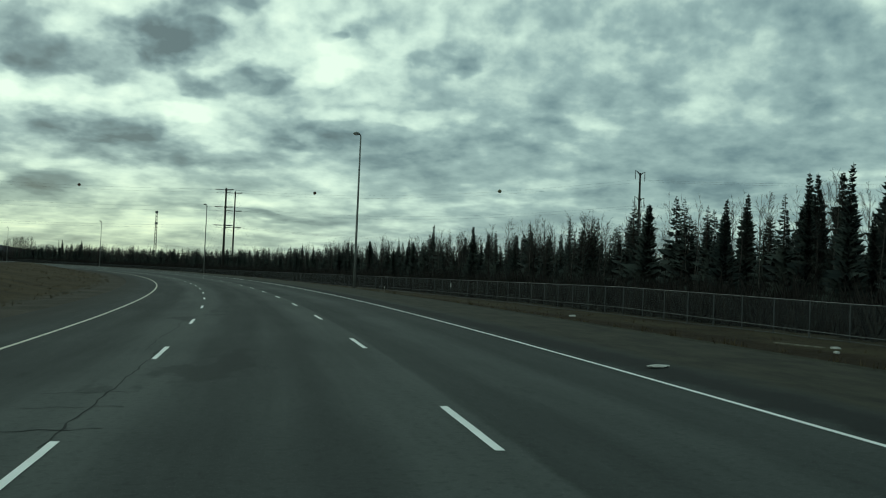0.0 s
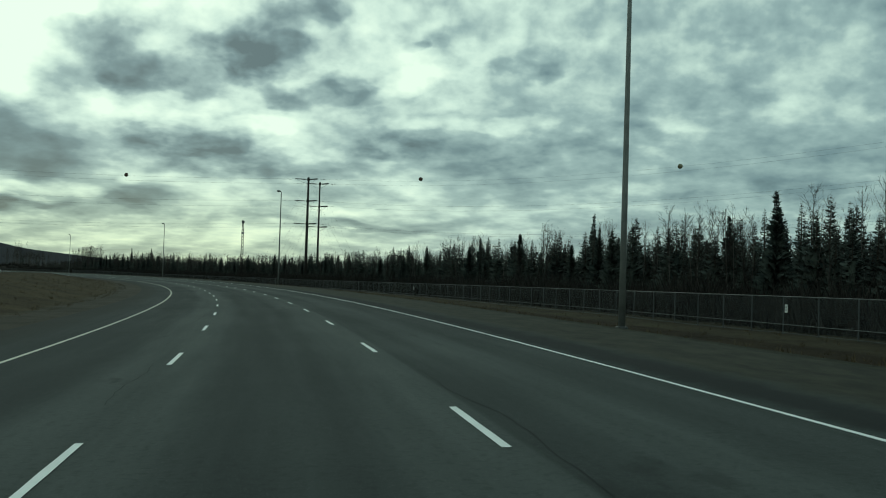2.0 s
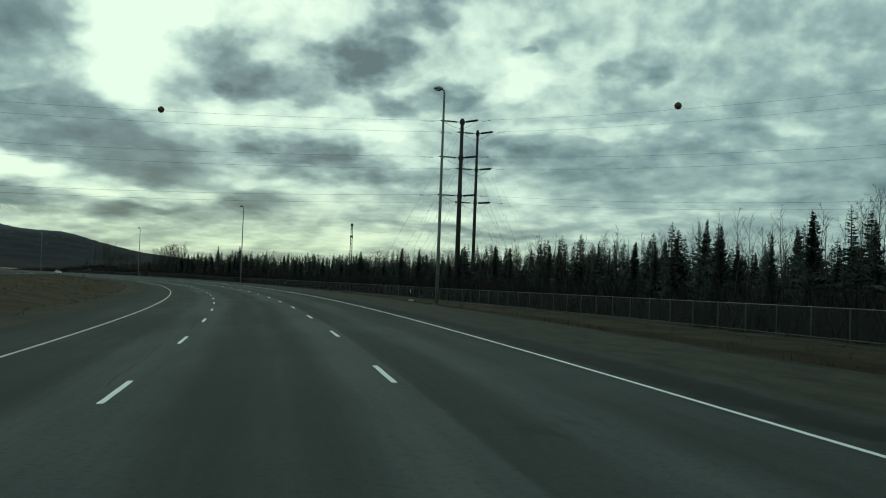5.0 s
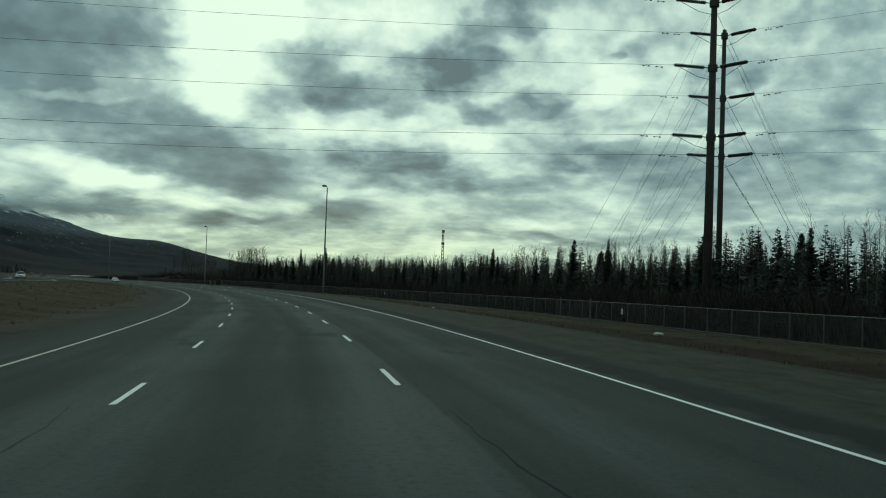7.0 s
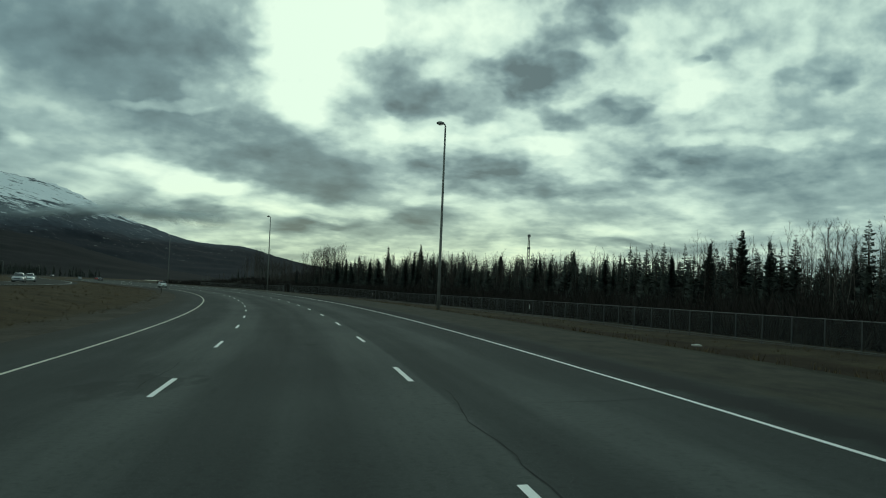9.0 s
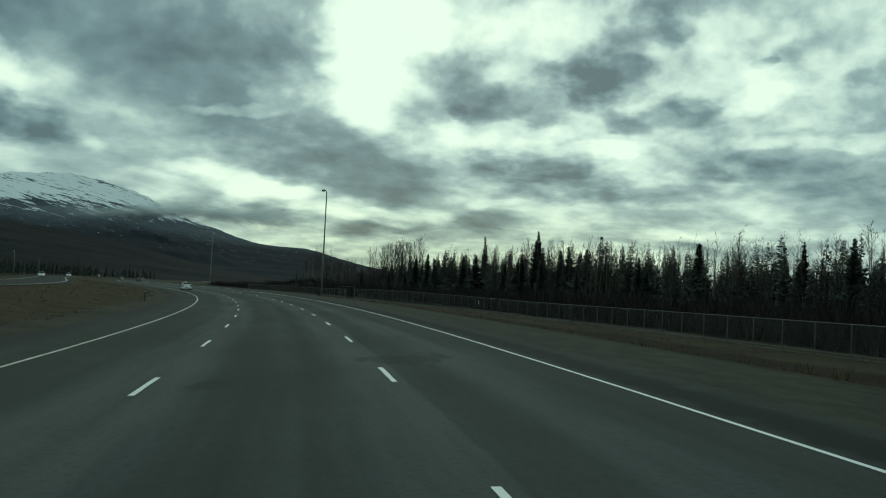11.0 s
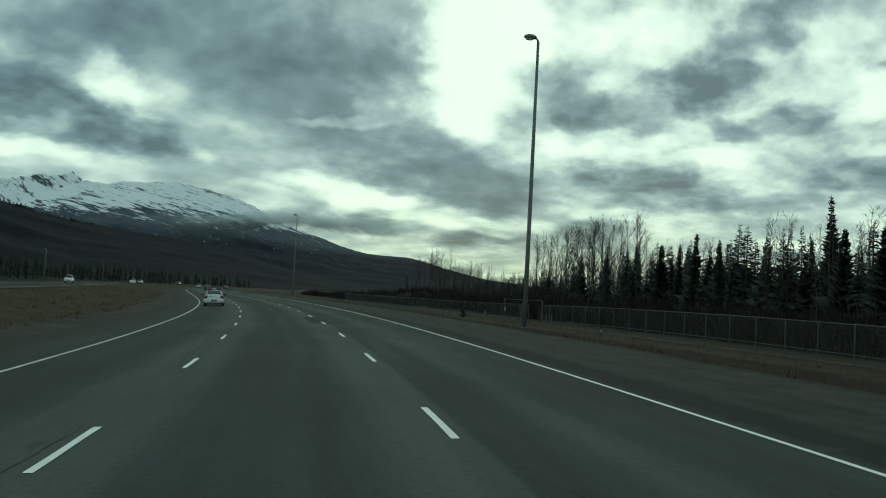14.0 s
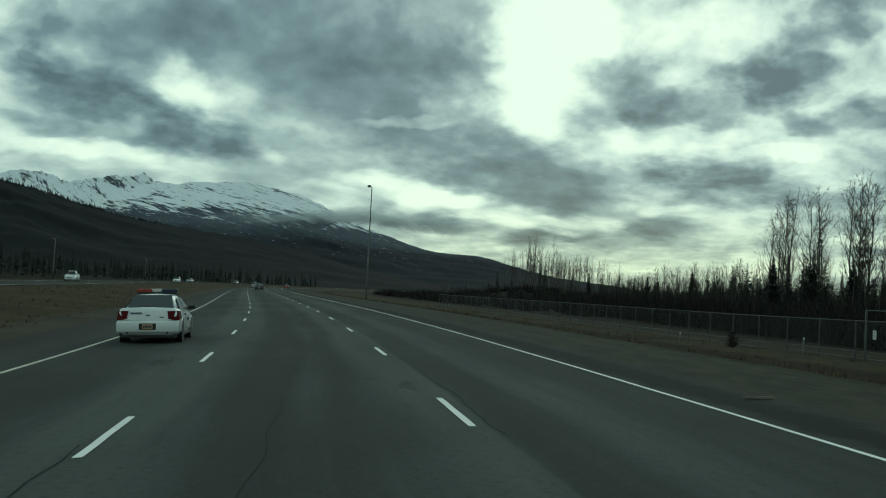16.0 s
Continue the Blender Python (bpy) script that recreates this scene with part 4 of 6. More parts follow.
def build_trees():
    """The trees at the edge of the wood, each one by itself."""
    rng = random.Random(11)
    spruces, birches = [], []
    for i in range(6):
        height = (8.2, 9.6, 7.0, 10.8, 9.0, 6.0)[i]
        ob = thing("spruce_tree", "dark narrow spruce at the edge of the wood", "tree", "trees along the road")
        trunk, crown = spruce_parts(20 + i, height, (1.5, 1.7, 1.3, 1.85, 1.4, 1.3)[i], 0.185, 6)
        part("trunk", trunk, MAT["bark"], ob)
        part("crown", crown, MAT["needles"], ob)
        spruces.append(ob)
    for i in range(5):
        height = (11.0, 9.5, 12.0, 8.0, 10.2)[i]
        ob = thing("birch_tree", "bare slender birch with pale trunk and fine twigs", "tree", "trees along the road")
        trunk, crown = birch_parts(50 + i, height)
        part("trunk", trunk, MAT["birch"], ob)
        part("crown", crown, MAT["twigs"], ob, "fine bare branches")
        birches.append(ob)
    used = set()
    tall = {"s": (8.2, 9.6, 7.0, 10.8, 9.0, 6.0), "b": (11.0, 9.5, 12.0, 8.0, 10.2)}

    def set_tree(kind, s, lat, height, z=None):
        bank_of = spruces if kind == "s" else birches
        i = rng.randrange(len(bank_of))
        size = height / tall[kind][i]
        m = put(None, s, lat, size, rng.uniform(0, 6.3), z)
        if (kind, i) in used:
            copy_thing(bank_of[i], Matrix.Translation(m.translation) @ m.to_3x3().normalized().to_4x4() ).scale = (size, size, size)
        else:
            used.add((kind, i))
            bank_of[i].matrix_basis = m

    # trees that stand out against the sky: kind, along, across, size
    for kind, s, lat, height in (("s", 200, 56, 13.0), ("s", 500, 44.8, 12.2), ("s", 62, 38, 10.4), ("s", 66, 40, 10.9), ("s", 71, 38, 9.6), ("s", 58, 37, 10.0), ("s", 470, 42, 11.5), ("s", 64, 45, 11.5),
                                 ("b", 84, 34, 8.1), ("b", 89, 33, 8.4), ("b", 95, 34, 8.9), ("b", 101, 32, 8.8), ("b", 106, 35, 8.1), ("b", 111, 33, 9.1), ("b", 119, 34, 8.9), ("b", 127, 33, 7.9), ("b", 138, 35, 8.4), ("b", 98, 37, 8.3), ("b", 563, 42, 12.0), ("b", 562, 47, 13.4), ("b", 558, 44, 13.0), ("b", 556, 43, 12.4), ("b", 555, 47, 13.8),
                                 ("b", 552, 44, 13.0), ("b", 551, 47, 12.2), ("b", 549, 44, 13.4), ("b", 546, 42, 12.6), ("b", 545, 46, 13.6), ("b", 543, 43, 13.0), ("b", 541, 46, 13.8), ("b", 539, 42, 12.4),
                                 ("b", 536, 45, 13.2), ("b", 533, 42, 12.2), ("b", 571, 44, 11.2), ("b", 566, 43, 12.0), ("b", 576, 48, 12.8), ("b", 573, 50, 13.4), ("b", 569, 47, 12.8), ("b", 567, 51, 13.8), ("b", 580, 50, 11.8), ("b", 565, 49, 13.0), ("b", 577, 53, 12.6), ("b", 560, 50, 13.6), ("s", 572, 45, 5.5), ("s", 578, 47, 5.0), ("s", 562, 43, 6.8), ("s", 549, 42.5, 8.6), ("s", 555, 42, 6.2), ("s", 538, 41, 9.6), ("s", 534, 43, 9.6)):
        set_tree(kind, s, lat, height)
    n_s, n_b = 15, 37
    for i in range(430):
        s = 20 + 640 * (i + rng.random()) / 430
        lat = right_edge(s) + abs(rng.gauss(0, 6.0))
        thick = 0.54 + 0.25 * noise.noise((s * 0.02, 5.0, 0.0)) + (0.40 if s > 525 else 0.0)
        if rng.random() < thick:
            if n_b < 285:
                n_b += 1
                set_tree("b", s, lat, wood_height(s) * rng.uniform(0.75, 1.08))
        elif n_s < 285:
            n_s += 1
            set_tree("s", s, lat, wood_height(s) * rng.choice((0.62, 0.74, 0.8, 0.86, 0.92, 0.98)) * rng.uniform(0.92, 1.06))


build_trees()


def scatter(name, sources, places, mats, label, category):
    """Many small copies joined into one mesh: sources are (vertices, triangles, slot)."""
    vs, fs, ms, base = [], [], [], 0
    for i, m in places:
        v, f, slot = sources[i]
        m = np.array(m)
        vs.append(v @ m[:3, :3].T + m[:3, 3])
        fs.append(f + base)
        ms.append(slot)
        base += len(v)
    v, f, slot = np.concatenate(vs), np.concatenate(fs), np.concatenate(ms)
    me = bpy.data.meshes.new(name)
    me.vertices.add(len(v))
    me.vertices.foreach_set("co", v.astype(np.float32).ravel())
    me.loops.add(len(f) * 3)
    me.loops.foreach_set("vertex_index", f.astype(np.int32).ravel())
    me.polygons.add(len(f))
    me.polygons.foreach_set("loop_start", np.arange(0, len(f) * 3, 3, dtype=np.int32))
    me.polygons.foreach_set("loop_total", np.full(len(f), 3, dtype=np.int32))
    for mat in mats:
        me.materials.append(mat)
    me.polygons.foreach_set("material_index", slot.astype(np.int32))
    me.update(calc_edges=True)
    me.validate()
    return tagged(new(name, me), label, category, kind="stuff")


def arrays(pairs):
    """Vertices, triangles and material slots of several bmeshes in one."""
    vs, fs, ms, base = [], [], [], 0
    for bm, slot in pairs:
        bmesh.ops.triangulate(bm, faces=bm.faces)
        bm.verts.index_update()
        vs += [tuple(v.co) for v in bm.verts]
        fs += [[v.index + base for v in f.verts] for f in bm.faces]
        ms += [slot] * len(bm.faces)
        base += len(bm.verts)
        bm.free()
    return np.array(vs), np.array(fs), np.array(ms)


def build_woods():
    rng = random.Random(5)
    sources = []
    for i in range(5):
        t, c = spruce_parts(70 + i, (8.5, 10.0, 7.0, 11.5, 9.3)[i], (1.4, 1.55, 1.3, 1.7, 1.4)[i], 0.37, 5, True)
        sources.append(arrays([(t, 0), (c, 1)]))
    for i in range(3):
        t, c = birch_parts(90 + i, (10.5, 9.0, 11.5)[i], 15, 4, 2)
        sources.append(arrays([(t, 2), (c, 3)]))
    mats = [MAT["bark"], MAT["needles"], MAT["birch"], MAT["twigs"]]
    places = []
    # behind the edge, to the right
    heights = (8.5, 10.0, 7.0, 11.5, 9.3, 10.5, 9.0, 11.5)
    for i in range(2900):
        s = rng.uniform(0, 690)
        deep = rng.uniform(0, 1)
        lat = right_edge(s) + 2 + deep ** 2.0 * 58
        tall = wood_height(s) * (1.0 + 0.22 * deep)
        leafless = rng.random() < 0.44 + 0.3 * noise.noise((s * 0.02, lat * 0.03, 2.0)) + (0.35 if s > 545 else 0)
        n = 5 + rng.randrange(3) if leafless else rng.randrange(5)
        size = tall / heights[n] * (rng.uniform(0.72, 1.04) if leafless else rng.choice((0.62, 0.72, 0.78, 0.83, 0.88, 0.95)) * rng.uniform(0.92, 1.06))
        places.append((n, put(None, s, lat, size, rng.uniform(0, 6.3), None, 1.0 if leafless else rng.uniform(1.0, 1.45))))
    # lower, closer growth between the fence and the tall trees
    for i in range(620):
        s = rng.uniform(85, 420)
        lat = right_edge(s) + 1.0 + 17.0 * rng.random()
        n = rng.randrange(5)
        size = wood_height(s) / heights[n] * rng.uniform(0.55, 0.82)
        places.append((n, put(None, s, lat, size, rng.uniform(0, 6.3), None, rng.uniform(1.1, 1.5))))
    # dark growth under the tall bare stand by the gateway
    for i in range(420):
        s, deep = rng.uniform(522, 640), rng.random()
        lat = right_edge(s) + 2.0 + 24.0 * deep
        n = rng.randrange(5) if rng.random() < 0.6 else 5 + rng.randrange(3)
        size = (rng.uniform(3.2, 5.2) + 1.2 * deep) / heights[n] * float(np.interp(s, [522, 560, 640], [1.15, 1.0, 0.8]))
        places.append((n, put(None, s, lat, size, rng.uniform(0, 6.3), None, rng.uniform(1.3, 2.0))))
    # a far stand of bare trees past the bend
    for i in range(170):
        s, lat = rng.uniform(752, 800), rng.uniform(74, 98)
        places.append((5 + rng.randrange(3), put(None, s, lat, rng.uniform(0.7, 1.1) * (1.3 if lat < 82 else 0.85), rng.uniform(0, 6.3))))
    for i in range(260):
        s, lat = rng.uniform(760, 1150), rng.uniform(60, 200)
        places.append((rng.randrange(8), put(None, s, lat, rng.uniform(0.5, 0.8), rng.uniform(0, 6.3))))
    # beyond the opposite carriageway
    for i in range(750):
        s = rng.uniform(330, 1180)
        lat = -(52 + rng.uniform(0, 1) ** 1.4 * 150)
        places.append((rng.randrange(5), put(None, s, lat, rng.uniform(0.55, 0.95), rng.uniform(0, 6.3), None, 1.3)))
    # far wood straight on, where the road has turned away
    for i in range(750):
        az, r = radians(rng.uniform(-22, 22)), rng.uniform(560, 1100)
        p = Vector((-30 - r * math.sin(az), 220 + r * math.cos(az), -0.3))
        gap = min(math.hypot(p.x - spot(q, 0, 0).x, p.y - spot(q, 0, 0).y) for q in range(500, 1200, 40))
        if gap < 75 or p.x < -190:
            continue
        size = rng.uniform(0.9, 1.5)
        places.append((rng.randrange(5) if rng.random() < 0.75 else 5 + rng.randrange(3), Matrix.Translation(p) @ Matrix.Rotation(rng.uniform(0, 6.3), 4, "Z") @ Matrix.Diagonal((size, size, size, 1))))
    # small trees along the crest of the wooded ridge
    for i in range(260):
        az = radians(rng.uniform(40.5, 52.0))
        crest = float(np.interp(math.degrees(az), [39.2, 41.3, 43.1, 44.6, 46.0, 47.7, 48.8, 56], [2.8, 3.04, 3.34, 3.72, 4.09, 4.49, 4.66, 6.0]))
        p = Vector((EYE_END[0] - 2142 * math.sin(az), EYE_END[1] + 2142 * math.cos(az), 2150 * math.tan(radians(crest)) - 3.0))
        size = rng.uniform(0.7, 1.3)
        places.append((rng.randrange(5), Matrix.Translation(p) @ Matrix.Diagonal((size * 1.6, size * 1.6, size, 1))))
    scatter("woods", sources, places, mats, "dense dark spruce wood with bare birches among it", "woods")


build_woods()


def tuft(seed, blades, height, spread, width):
    rng = random.Random(seed)
    vs, fs = [], []
    for i in range(blades):
        a, b = rng.uniform(0, 6.3), rng.uniform(0, 6.3)
        p = Vector((math.cos(a), math.sin(a), 0)) * spread * rng.random()
        side = Vector((math.cos(b), math.sin(b), 0)) * width
        tip = p + Vector((rng.uniform(-1, 1) * 0.5, rng.uniform(-1, 1) * 0.5, 1.0)) * height * rng.uniform(0.5, 1.0)
        fs.append([len(vs), len(vs) + 1, len(vs) + 2])
        vs += [tuple(p + side), tuple(p - side), tuple(tip)]
    return np.array(vs), np.array(fs), np.zeros(len(fs))


def build_undergrowth():
    rng = random.Random(8)
    brush = [tuft(i, 40, 3.0, 1.0, 0.055) for i in range(5)]
    places = []
    for i in range(8500):
        s = rng.uniform(0, 700)
        lat = right_edge(s) - 2.5 + rng.uniform(0, 1) ** 1.5 * 30
        places.append((rng.randrange(5), put(None, s, lat, rng.uniform(0.5, 1.35), rng.uniform(0, 6.3))))
    for i in range(900):
        s, lat = rng.uniform(600, 860), rng.uniform(36, 82)
        places.append((rng.randrange(5), put(None, s, lat, rng.uniform(0.25, 0.6) * rng.choice((1.0, 1.0, 1.8)), rng.uniform(0, 6.3), None, 2.0)))
    scatter("undergrowth", brush, places, [MAT["shrub"]], "dark leafless brush along the edge of the wood", "shrubs")
    grass = [tuft(30 + i, 9, 0.22, 0.16, 0.010) for i in range(5)]
    places = []
    for i in range(9000):
        s = rng.uniform(5, 640)
        lat = 10.2 + rng.uniform(0, 1) ** 1.6 * 15 if rng.random() < 0.6 else -10.6 - rng.uniform(0, 1) ** 1.3 * 11
        places.append((rng.randrange(5), put(None, s, lat, rng.uniform(0.5, 1.5), rng.uniform(0, 6.3))))
    scatter("dead_grass", grass, places, [MAT["straw"]], "tufts of dead straw-coloured grass on the verges", "grass")


build_undergrowth()


# ---- street lamps ----
def street_lamp(at):
    ob = thing("street_lamp", "tall grey steel street lamp with one small head", "street lamp", "lamps along the road")
    part("base_flange", tube([(0, 0, -0.2), (0, 0, 0.28), (0, 0, 0.3)], [0.24, 0.24, 0.18], 12), MAT["galv"], ob)
    part("pole", tube([(0, 0, 0.3), (0, 0, 5), (0, 0, 10), (0, 0, 15.0)], [0.13, 0.11, 0.09, 0.07], 12), MAT["pole"], ob, smooth=True)
    part("arm", tube([(0, 0, 14.9), (-0.04, 0, 15.12), (-0.2, 0, 15.2)], [0.06, 0.055, 0.05], 8), MAT["pole"], ob)
    bm = bmesh.new()
    bmesh.ops.create_uvsphere(bm, u_segments=14, v_segments=8, radius=1.0)
    for v in bm.verts:
        v.co = Vector((-0.42 + v.co.x * 0.34, v.co.y * 0.22, 15.22 + v.co.z * (0.16 if v.co.z > 0 else 0.12)))
    head = part("lamp_head", bm, MAT["pole"], ob, "grey drop-shaped luminaire", True)
    bm = bmesh.new()
    bmesh.ops.create_uvsphere(bm, u_segments=12, v_segments=6, radius=1.0)
    for v in bm.verts:
        v.co = Vector((-0.46 + v.co.x * 0.22, v.co.y * 0.15, 15.12 + v.co.z * 0.07))
    part("lens", bm, MAT["clear_lens"], head, "", True)
    ob.matrix_basis = at
    return ob


first_lamp = street_lamp(along(97.2, 12.5))
for s, lat, tall in ((220.2, 12.4, 0.985), (353.3, 13.0, 1.02), (475.0, 11.8, 0.985), (640, 15.5, 1.17), (-30, 13, 1.0), (700, -41, 0.55), (830, -41, 0.5), (960, -41, 0.45)):
    copy_thing(first_lamp, along(s, lat)).scale = (1, 1, tall)


# ---- fence ----
def fence_top(s):
    return float(np.interp(s, [0, 41, 66, 160, 264, 426, 480, 500, 540, 640], [1.2, 1.23, 1.5, 1.3, 1.05, 1.1, 1.5, 1.5, 1.23, 1.3]))


def build_fence():
    lat = 25.6
    fence = thing("chain_link_fence", "long galvanised chain-link fence with steel posts and rails", "fence", at=along(0, lat, -0.5))
    inv = fence.matrix_world.inverted()

    def here(s, z, off=0.0):
        return inv @ spot(s, lat + off, z)

    post = None
    for i in range(208):
        s = 1.6 + 3.05 * i
        top, low = fence_top(s) + 0.05, ground_z(s, lat) - 0.15
        if post is None:
            bm = tube([(0, 0, 0), (0, 0, 1.0), (0, 0, 1.01), (0, 0, 1.03)], [0.034, 0.034, 0.028, 0.008], 8)
            bm.faces.ensure_lookup_table()
            ob = part("post", bm, MAT["post"], fence)
            post = ob.data
        else:
            ob = new("post", post)
            ob.parent = fence
        ob.matrix_basis = Matrix.Translation(here(s, low)) @ Matrix.Diagonal((1, 1, (top - low) / 1.03, 1))
    s_list = [1.6 + 3.05 * i for i in range(208)]
    for run in (s_list[:169] + [516.4], [522.4] + s_list[171:]):
        part("top_rail", tube([here(s, fence_top(s), -0.03) for s in run], 0.024, 6), MAT["galv"], fence)
    for run in (s_list[:169] + [516.4], [522.4] + s_list[171:]):
        part("lower_rail", tube([here(s, fence_top(s) - 1.40, -0.03) for s in run], 0.021, 6), MAT["galv"], fence)
    for run in (s_list[:169] + [516.4], [522.4] + s_list[171:]):
        part("tension_wire", tube([here(s, ground_z(s, lat) + 0.06, -0.03) for s in run], 0.012, 5), MAT["galv"], fence)
    verts, uvs, faces = [], [], []
    for i, s in enumerate(s_list):
        for z in (ground_z(s, lat) - 0.02, fence_top(s)):
            verts.append(here(s, z, -0.05))
            uvs.append((s, z))
        if i and not 516.0 < s < 524.0:
            faces.append((2 * i - 2, 2 * i, 2 * i + 1, 2 * i - 1))
    for s in (514.0, 516.4):
        for z in (ground_z(s, lat) - 0.02, fence_top(s)):
            verts.append(here(s, z, -0.05))
            uvs.append((s, z))
    n = len(verts)
    faces.append((n - 4, n - 2, n - 1, n - 3))
    ob = link("chain_link", verts, faces, MAT["link"], fence, "fine galvanised diamond mesh", uvs=uvs)
    # tall posts and a raised bar over the gateway
    for s in (516.4, 522.4, 528.6):
        part("gate_post", tube([here(s, -0.8, 0.1), here(s, 1.82, 0.1), here(s, 1.85, 0.1)], [0.055, 0.055, 0.02], 8), MAT["galv"], fence, "taller steel gate post")
    part("gate_bar", tube([here(528.6, 1.8, 0.1), here(522.4, 1.8, 0.1), here(516.4, 1.8, 0.1)], 0.028, 6), MAT["galv"], fence)
    # strain posts with raking braces
    for s in (289.6, 296.5):
        part("strain_post", tube([here(s, ground_z(s, lat) - 0.2, -0.02), here(s, fence_top(s) + 0.16, -0.02), here(s, fence_top(s) + 0.2, -0.02)], [0.06, 0.06, 0.03], 8), MAT["galv"], fence)
    for s0, s1 in ((293.2, 291.4), (288.1, 287.0)):
        part("brace", tube([here(s0, ground_z(s0, lat) + 0.25, -0.06), here(s1, fence_top(s1) + 0.1, -0.06)], 0.018, 5), MAT["galv"], fence)
    for s in (107.9, 190.0, 283.0, 368.3, 445.3, 527.6):
        z = fence_top(s) - 0.6
        bm = box(-0.012, 0.0, -0.13, 0.13, -0.2, 0.2, 0.004)
        plate = part("sign", bm, MAT["sign"], None)
        plate.matrix_basis = along(s, lat - 0.11, z)
        tagged(plate, "small white notice plate wired to the fence", "sign", "notices on the fence")
        bar = bmesh.new()
        for j in range(4):
            box_into(bar, -0.018, -0.013, -0.09, 0.09 - 0.03 * (j % 2), 0.11 - 0.075 * j, 0.135 - 0.075 * j)
        part("lettering", bar, MAT["bars"], plate)


build_fence()


def build_gate():
    """A mesh-covered leaf on the tall post, standing a little open towards the road."""
    a, b = spot(522.2, 25.45, -0.42), spot(517.5, 24.0, -0.42)
    leaf = thing("fence_gate", "grey chain-link gate leaf standing a little open", "gate", at=Matrix.Translation(a))
    d = b - a
    up = Vector((0, 0, 1.78))
    for q in (0.0, 0.5, 1.0):
        part("upright", tube([d * q, d * q + up], 0.036, 8), MAT["galv"], leaf)
    for q in (0.0, 0.5, 1.0):
        part("cross_rail", tube([up * q, d + up * q], 0.026, 6), MAT["galv"], leaf)
    w = d.length
    link("chain_link", [Vector((0, 0, 0)), d, d + up, up], [(0, 1, 2, 3)], MAT["link"], leaf, "fine galvanised diamond mesh", uvs=[(0, 0), (w, 0), (w, 1.78), (0, 1.78)])
    for q in (0.25, 1.45):
        part("hinge", tube([Vector((0, 0, q)), Vector((0, 0, q + 0.14))], 0.06, 8), MAT["galv"], leaf)


build_gate()


def bollard(s, lat):
    ob = part("bollard", tube([(0, 0, -0.3), (0, 0, 0.82), (0, 0, 0.86), (0, 0, 0.88)], [0.06, 0.06, 0.05, 0.02], 10), MAT["litter_post"], None, smooth=True)
    ob.matrix_basis = along(s, lat)
    return tagged(ob, "short pale steel bollard behind the gateway", "bollard", "bollards behind the gateway")


for s in (527.6, 526.0, 524.4):
    bollard(s, 29.5)


def delineator(s, lat, mat, h, w):
    ob = thing("marker_post", "thin pale roadside marker post in the verge", "marker post", "marker posts")
    part("post", box(-w, w, -0.015, 0.015, -0.3, h, 0.006), mat, ob)
    part("reflector", box(-w * 0.8, w * 0.8, -0.025, -0.016, h - 0.16, h - 0.05, 0.003), MAT["sign"], ob, "white reflector")
    ob.matrix_basis = along(s, lat)
    return ob


for s, lat, mat, h, w in ((69.8, 9.75, "driftwood", 0.5, 0.028), (486.6, 20.0, "straw", 0.75, 0.04), (532.0, 24.6, "litter_post", 0.85, 0.05), (543.0, 23.0, "driftwood", 0.6, 0.035), (430.5, -10.4, "bark", 1.0, 0.05)):
    delineator(s, lat, MAT[mat], h, w)


# ---- power line ----
def wire_points(a, b, sag, n=18):
    a, b = Vector(a), Vector(b)
    return [a.lerp(b, i / n) - Vector((0, 0, 4 * sag * (i / n) * (1 - i / n))) for i in range(n + 1)]


POLE_A, POLE_B, POLE_Y = Vector((-17.19, 286.2, -0.4)), Vector((-15.12, 295.0, -0.4)), Vector((69.4, 194.6, 0.0))
LEVELS_A, LEVELS_B = (13.36, 18.44, 23.22), (13.17, 17.92, 23.08)
LEFT_SPAN, RIGHT_SPAN = Vector((-170.1, -58.9, 3.1)), POLE_Y - POLE_A


def strain_pole(name, base, levels, radius, label):
    ob = thing(name, label, "pylon", "power line poles", at=Matrix.Translation(base))
    top = levels[2] - base.z + 0.5
    part("pole", tube([(0, 0, -0.5), (0, 0, top * 0.5), (0, 0, top)], [radius, radius * 0.82, radius * 0.6], 12), MAT["dark_pole"], ob, smooth=True)
    ways = (Vector((LEFT_SPAN.x, LEFT_SPAN.y, 0)).normalized(), Vector((RIGHT_SPAN.x, RIGHT_SPAN.y, 0)).normalized())
    for z in levels:
        zl = z - base.z
        part("clamp_band", tube([(0, 0, zl - 0.25), (0, 0, zl + 0.25)], radius * 0.98, 12), MAT["dark_pole"], ob)
        for w in ways:
            bm = bmesh.new()
            tube_into(bm, [w * 0.3, w * 3.1], 0.04, 6)
            for j in range(16):
                p = w * (0.75 + 0.145 * j)
                tube_into(bm, [p, p + w * 0.05], [0.15, 0.11], 10)
            for v in bm.verts:
                v.co.z += zl
            part("insulator_string", bm, MAT["insulator"], ob)
        jumper = [ways[0] * 2.9 + Vector((0, 0, zl)), ways[0] * 1.2 + Vector((0, 0, zl - 0.7)), Vector((0, -0.5, zl - 1.0)), ways[1] * 1.2 + Vector((0, 0, zl - 0.7)), ways[1] * 2.9 + Vector((0, 0, zl))]
        part("jumper_wire", tube(jumper, 0.02, 5), MAT["wire"], ob)
        back = (ways[0] + ways[1]).normalized()
        for w, spread in ((ways[0], -1), (ways[1], -1), (-ways[0], 1), (-ways[1], 1)):
            foot = w * (6.0 + zl * 0.28)
            part("guy_wire", tube([(0, 0, zl - 0.3), foot], 0.008, 4), MAT["wire"], ob)
    return ob


strain_pole("power_pole", POLE_A, LEVELS_A, 0.36, "tall dark guyed steel power pole with insulator strings")
strain_pole("power_pole", POLE_B, LEVELS_B, 0.27, "slimmer dark guyed power pole with insulator strings")


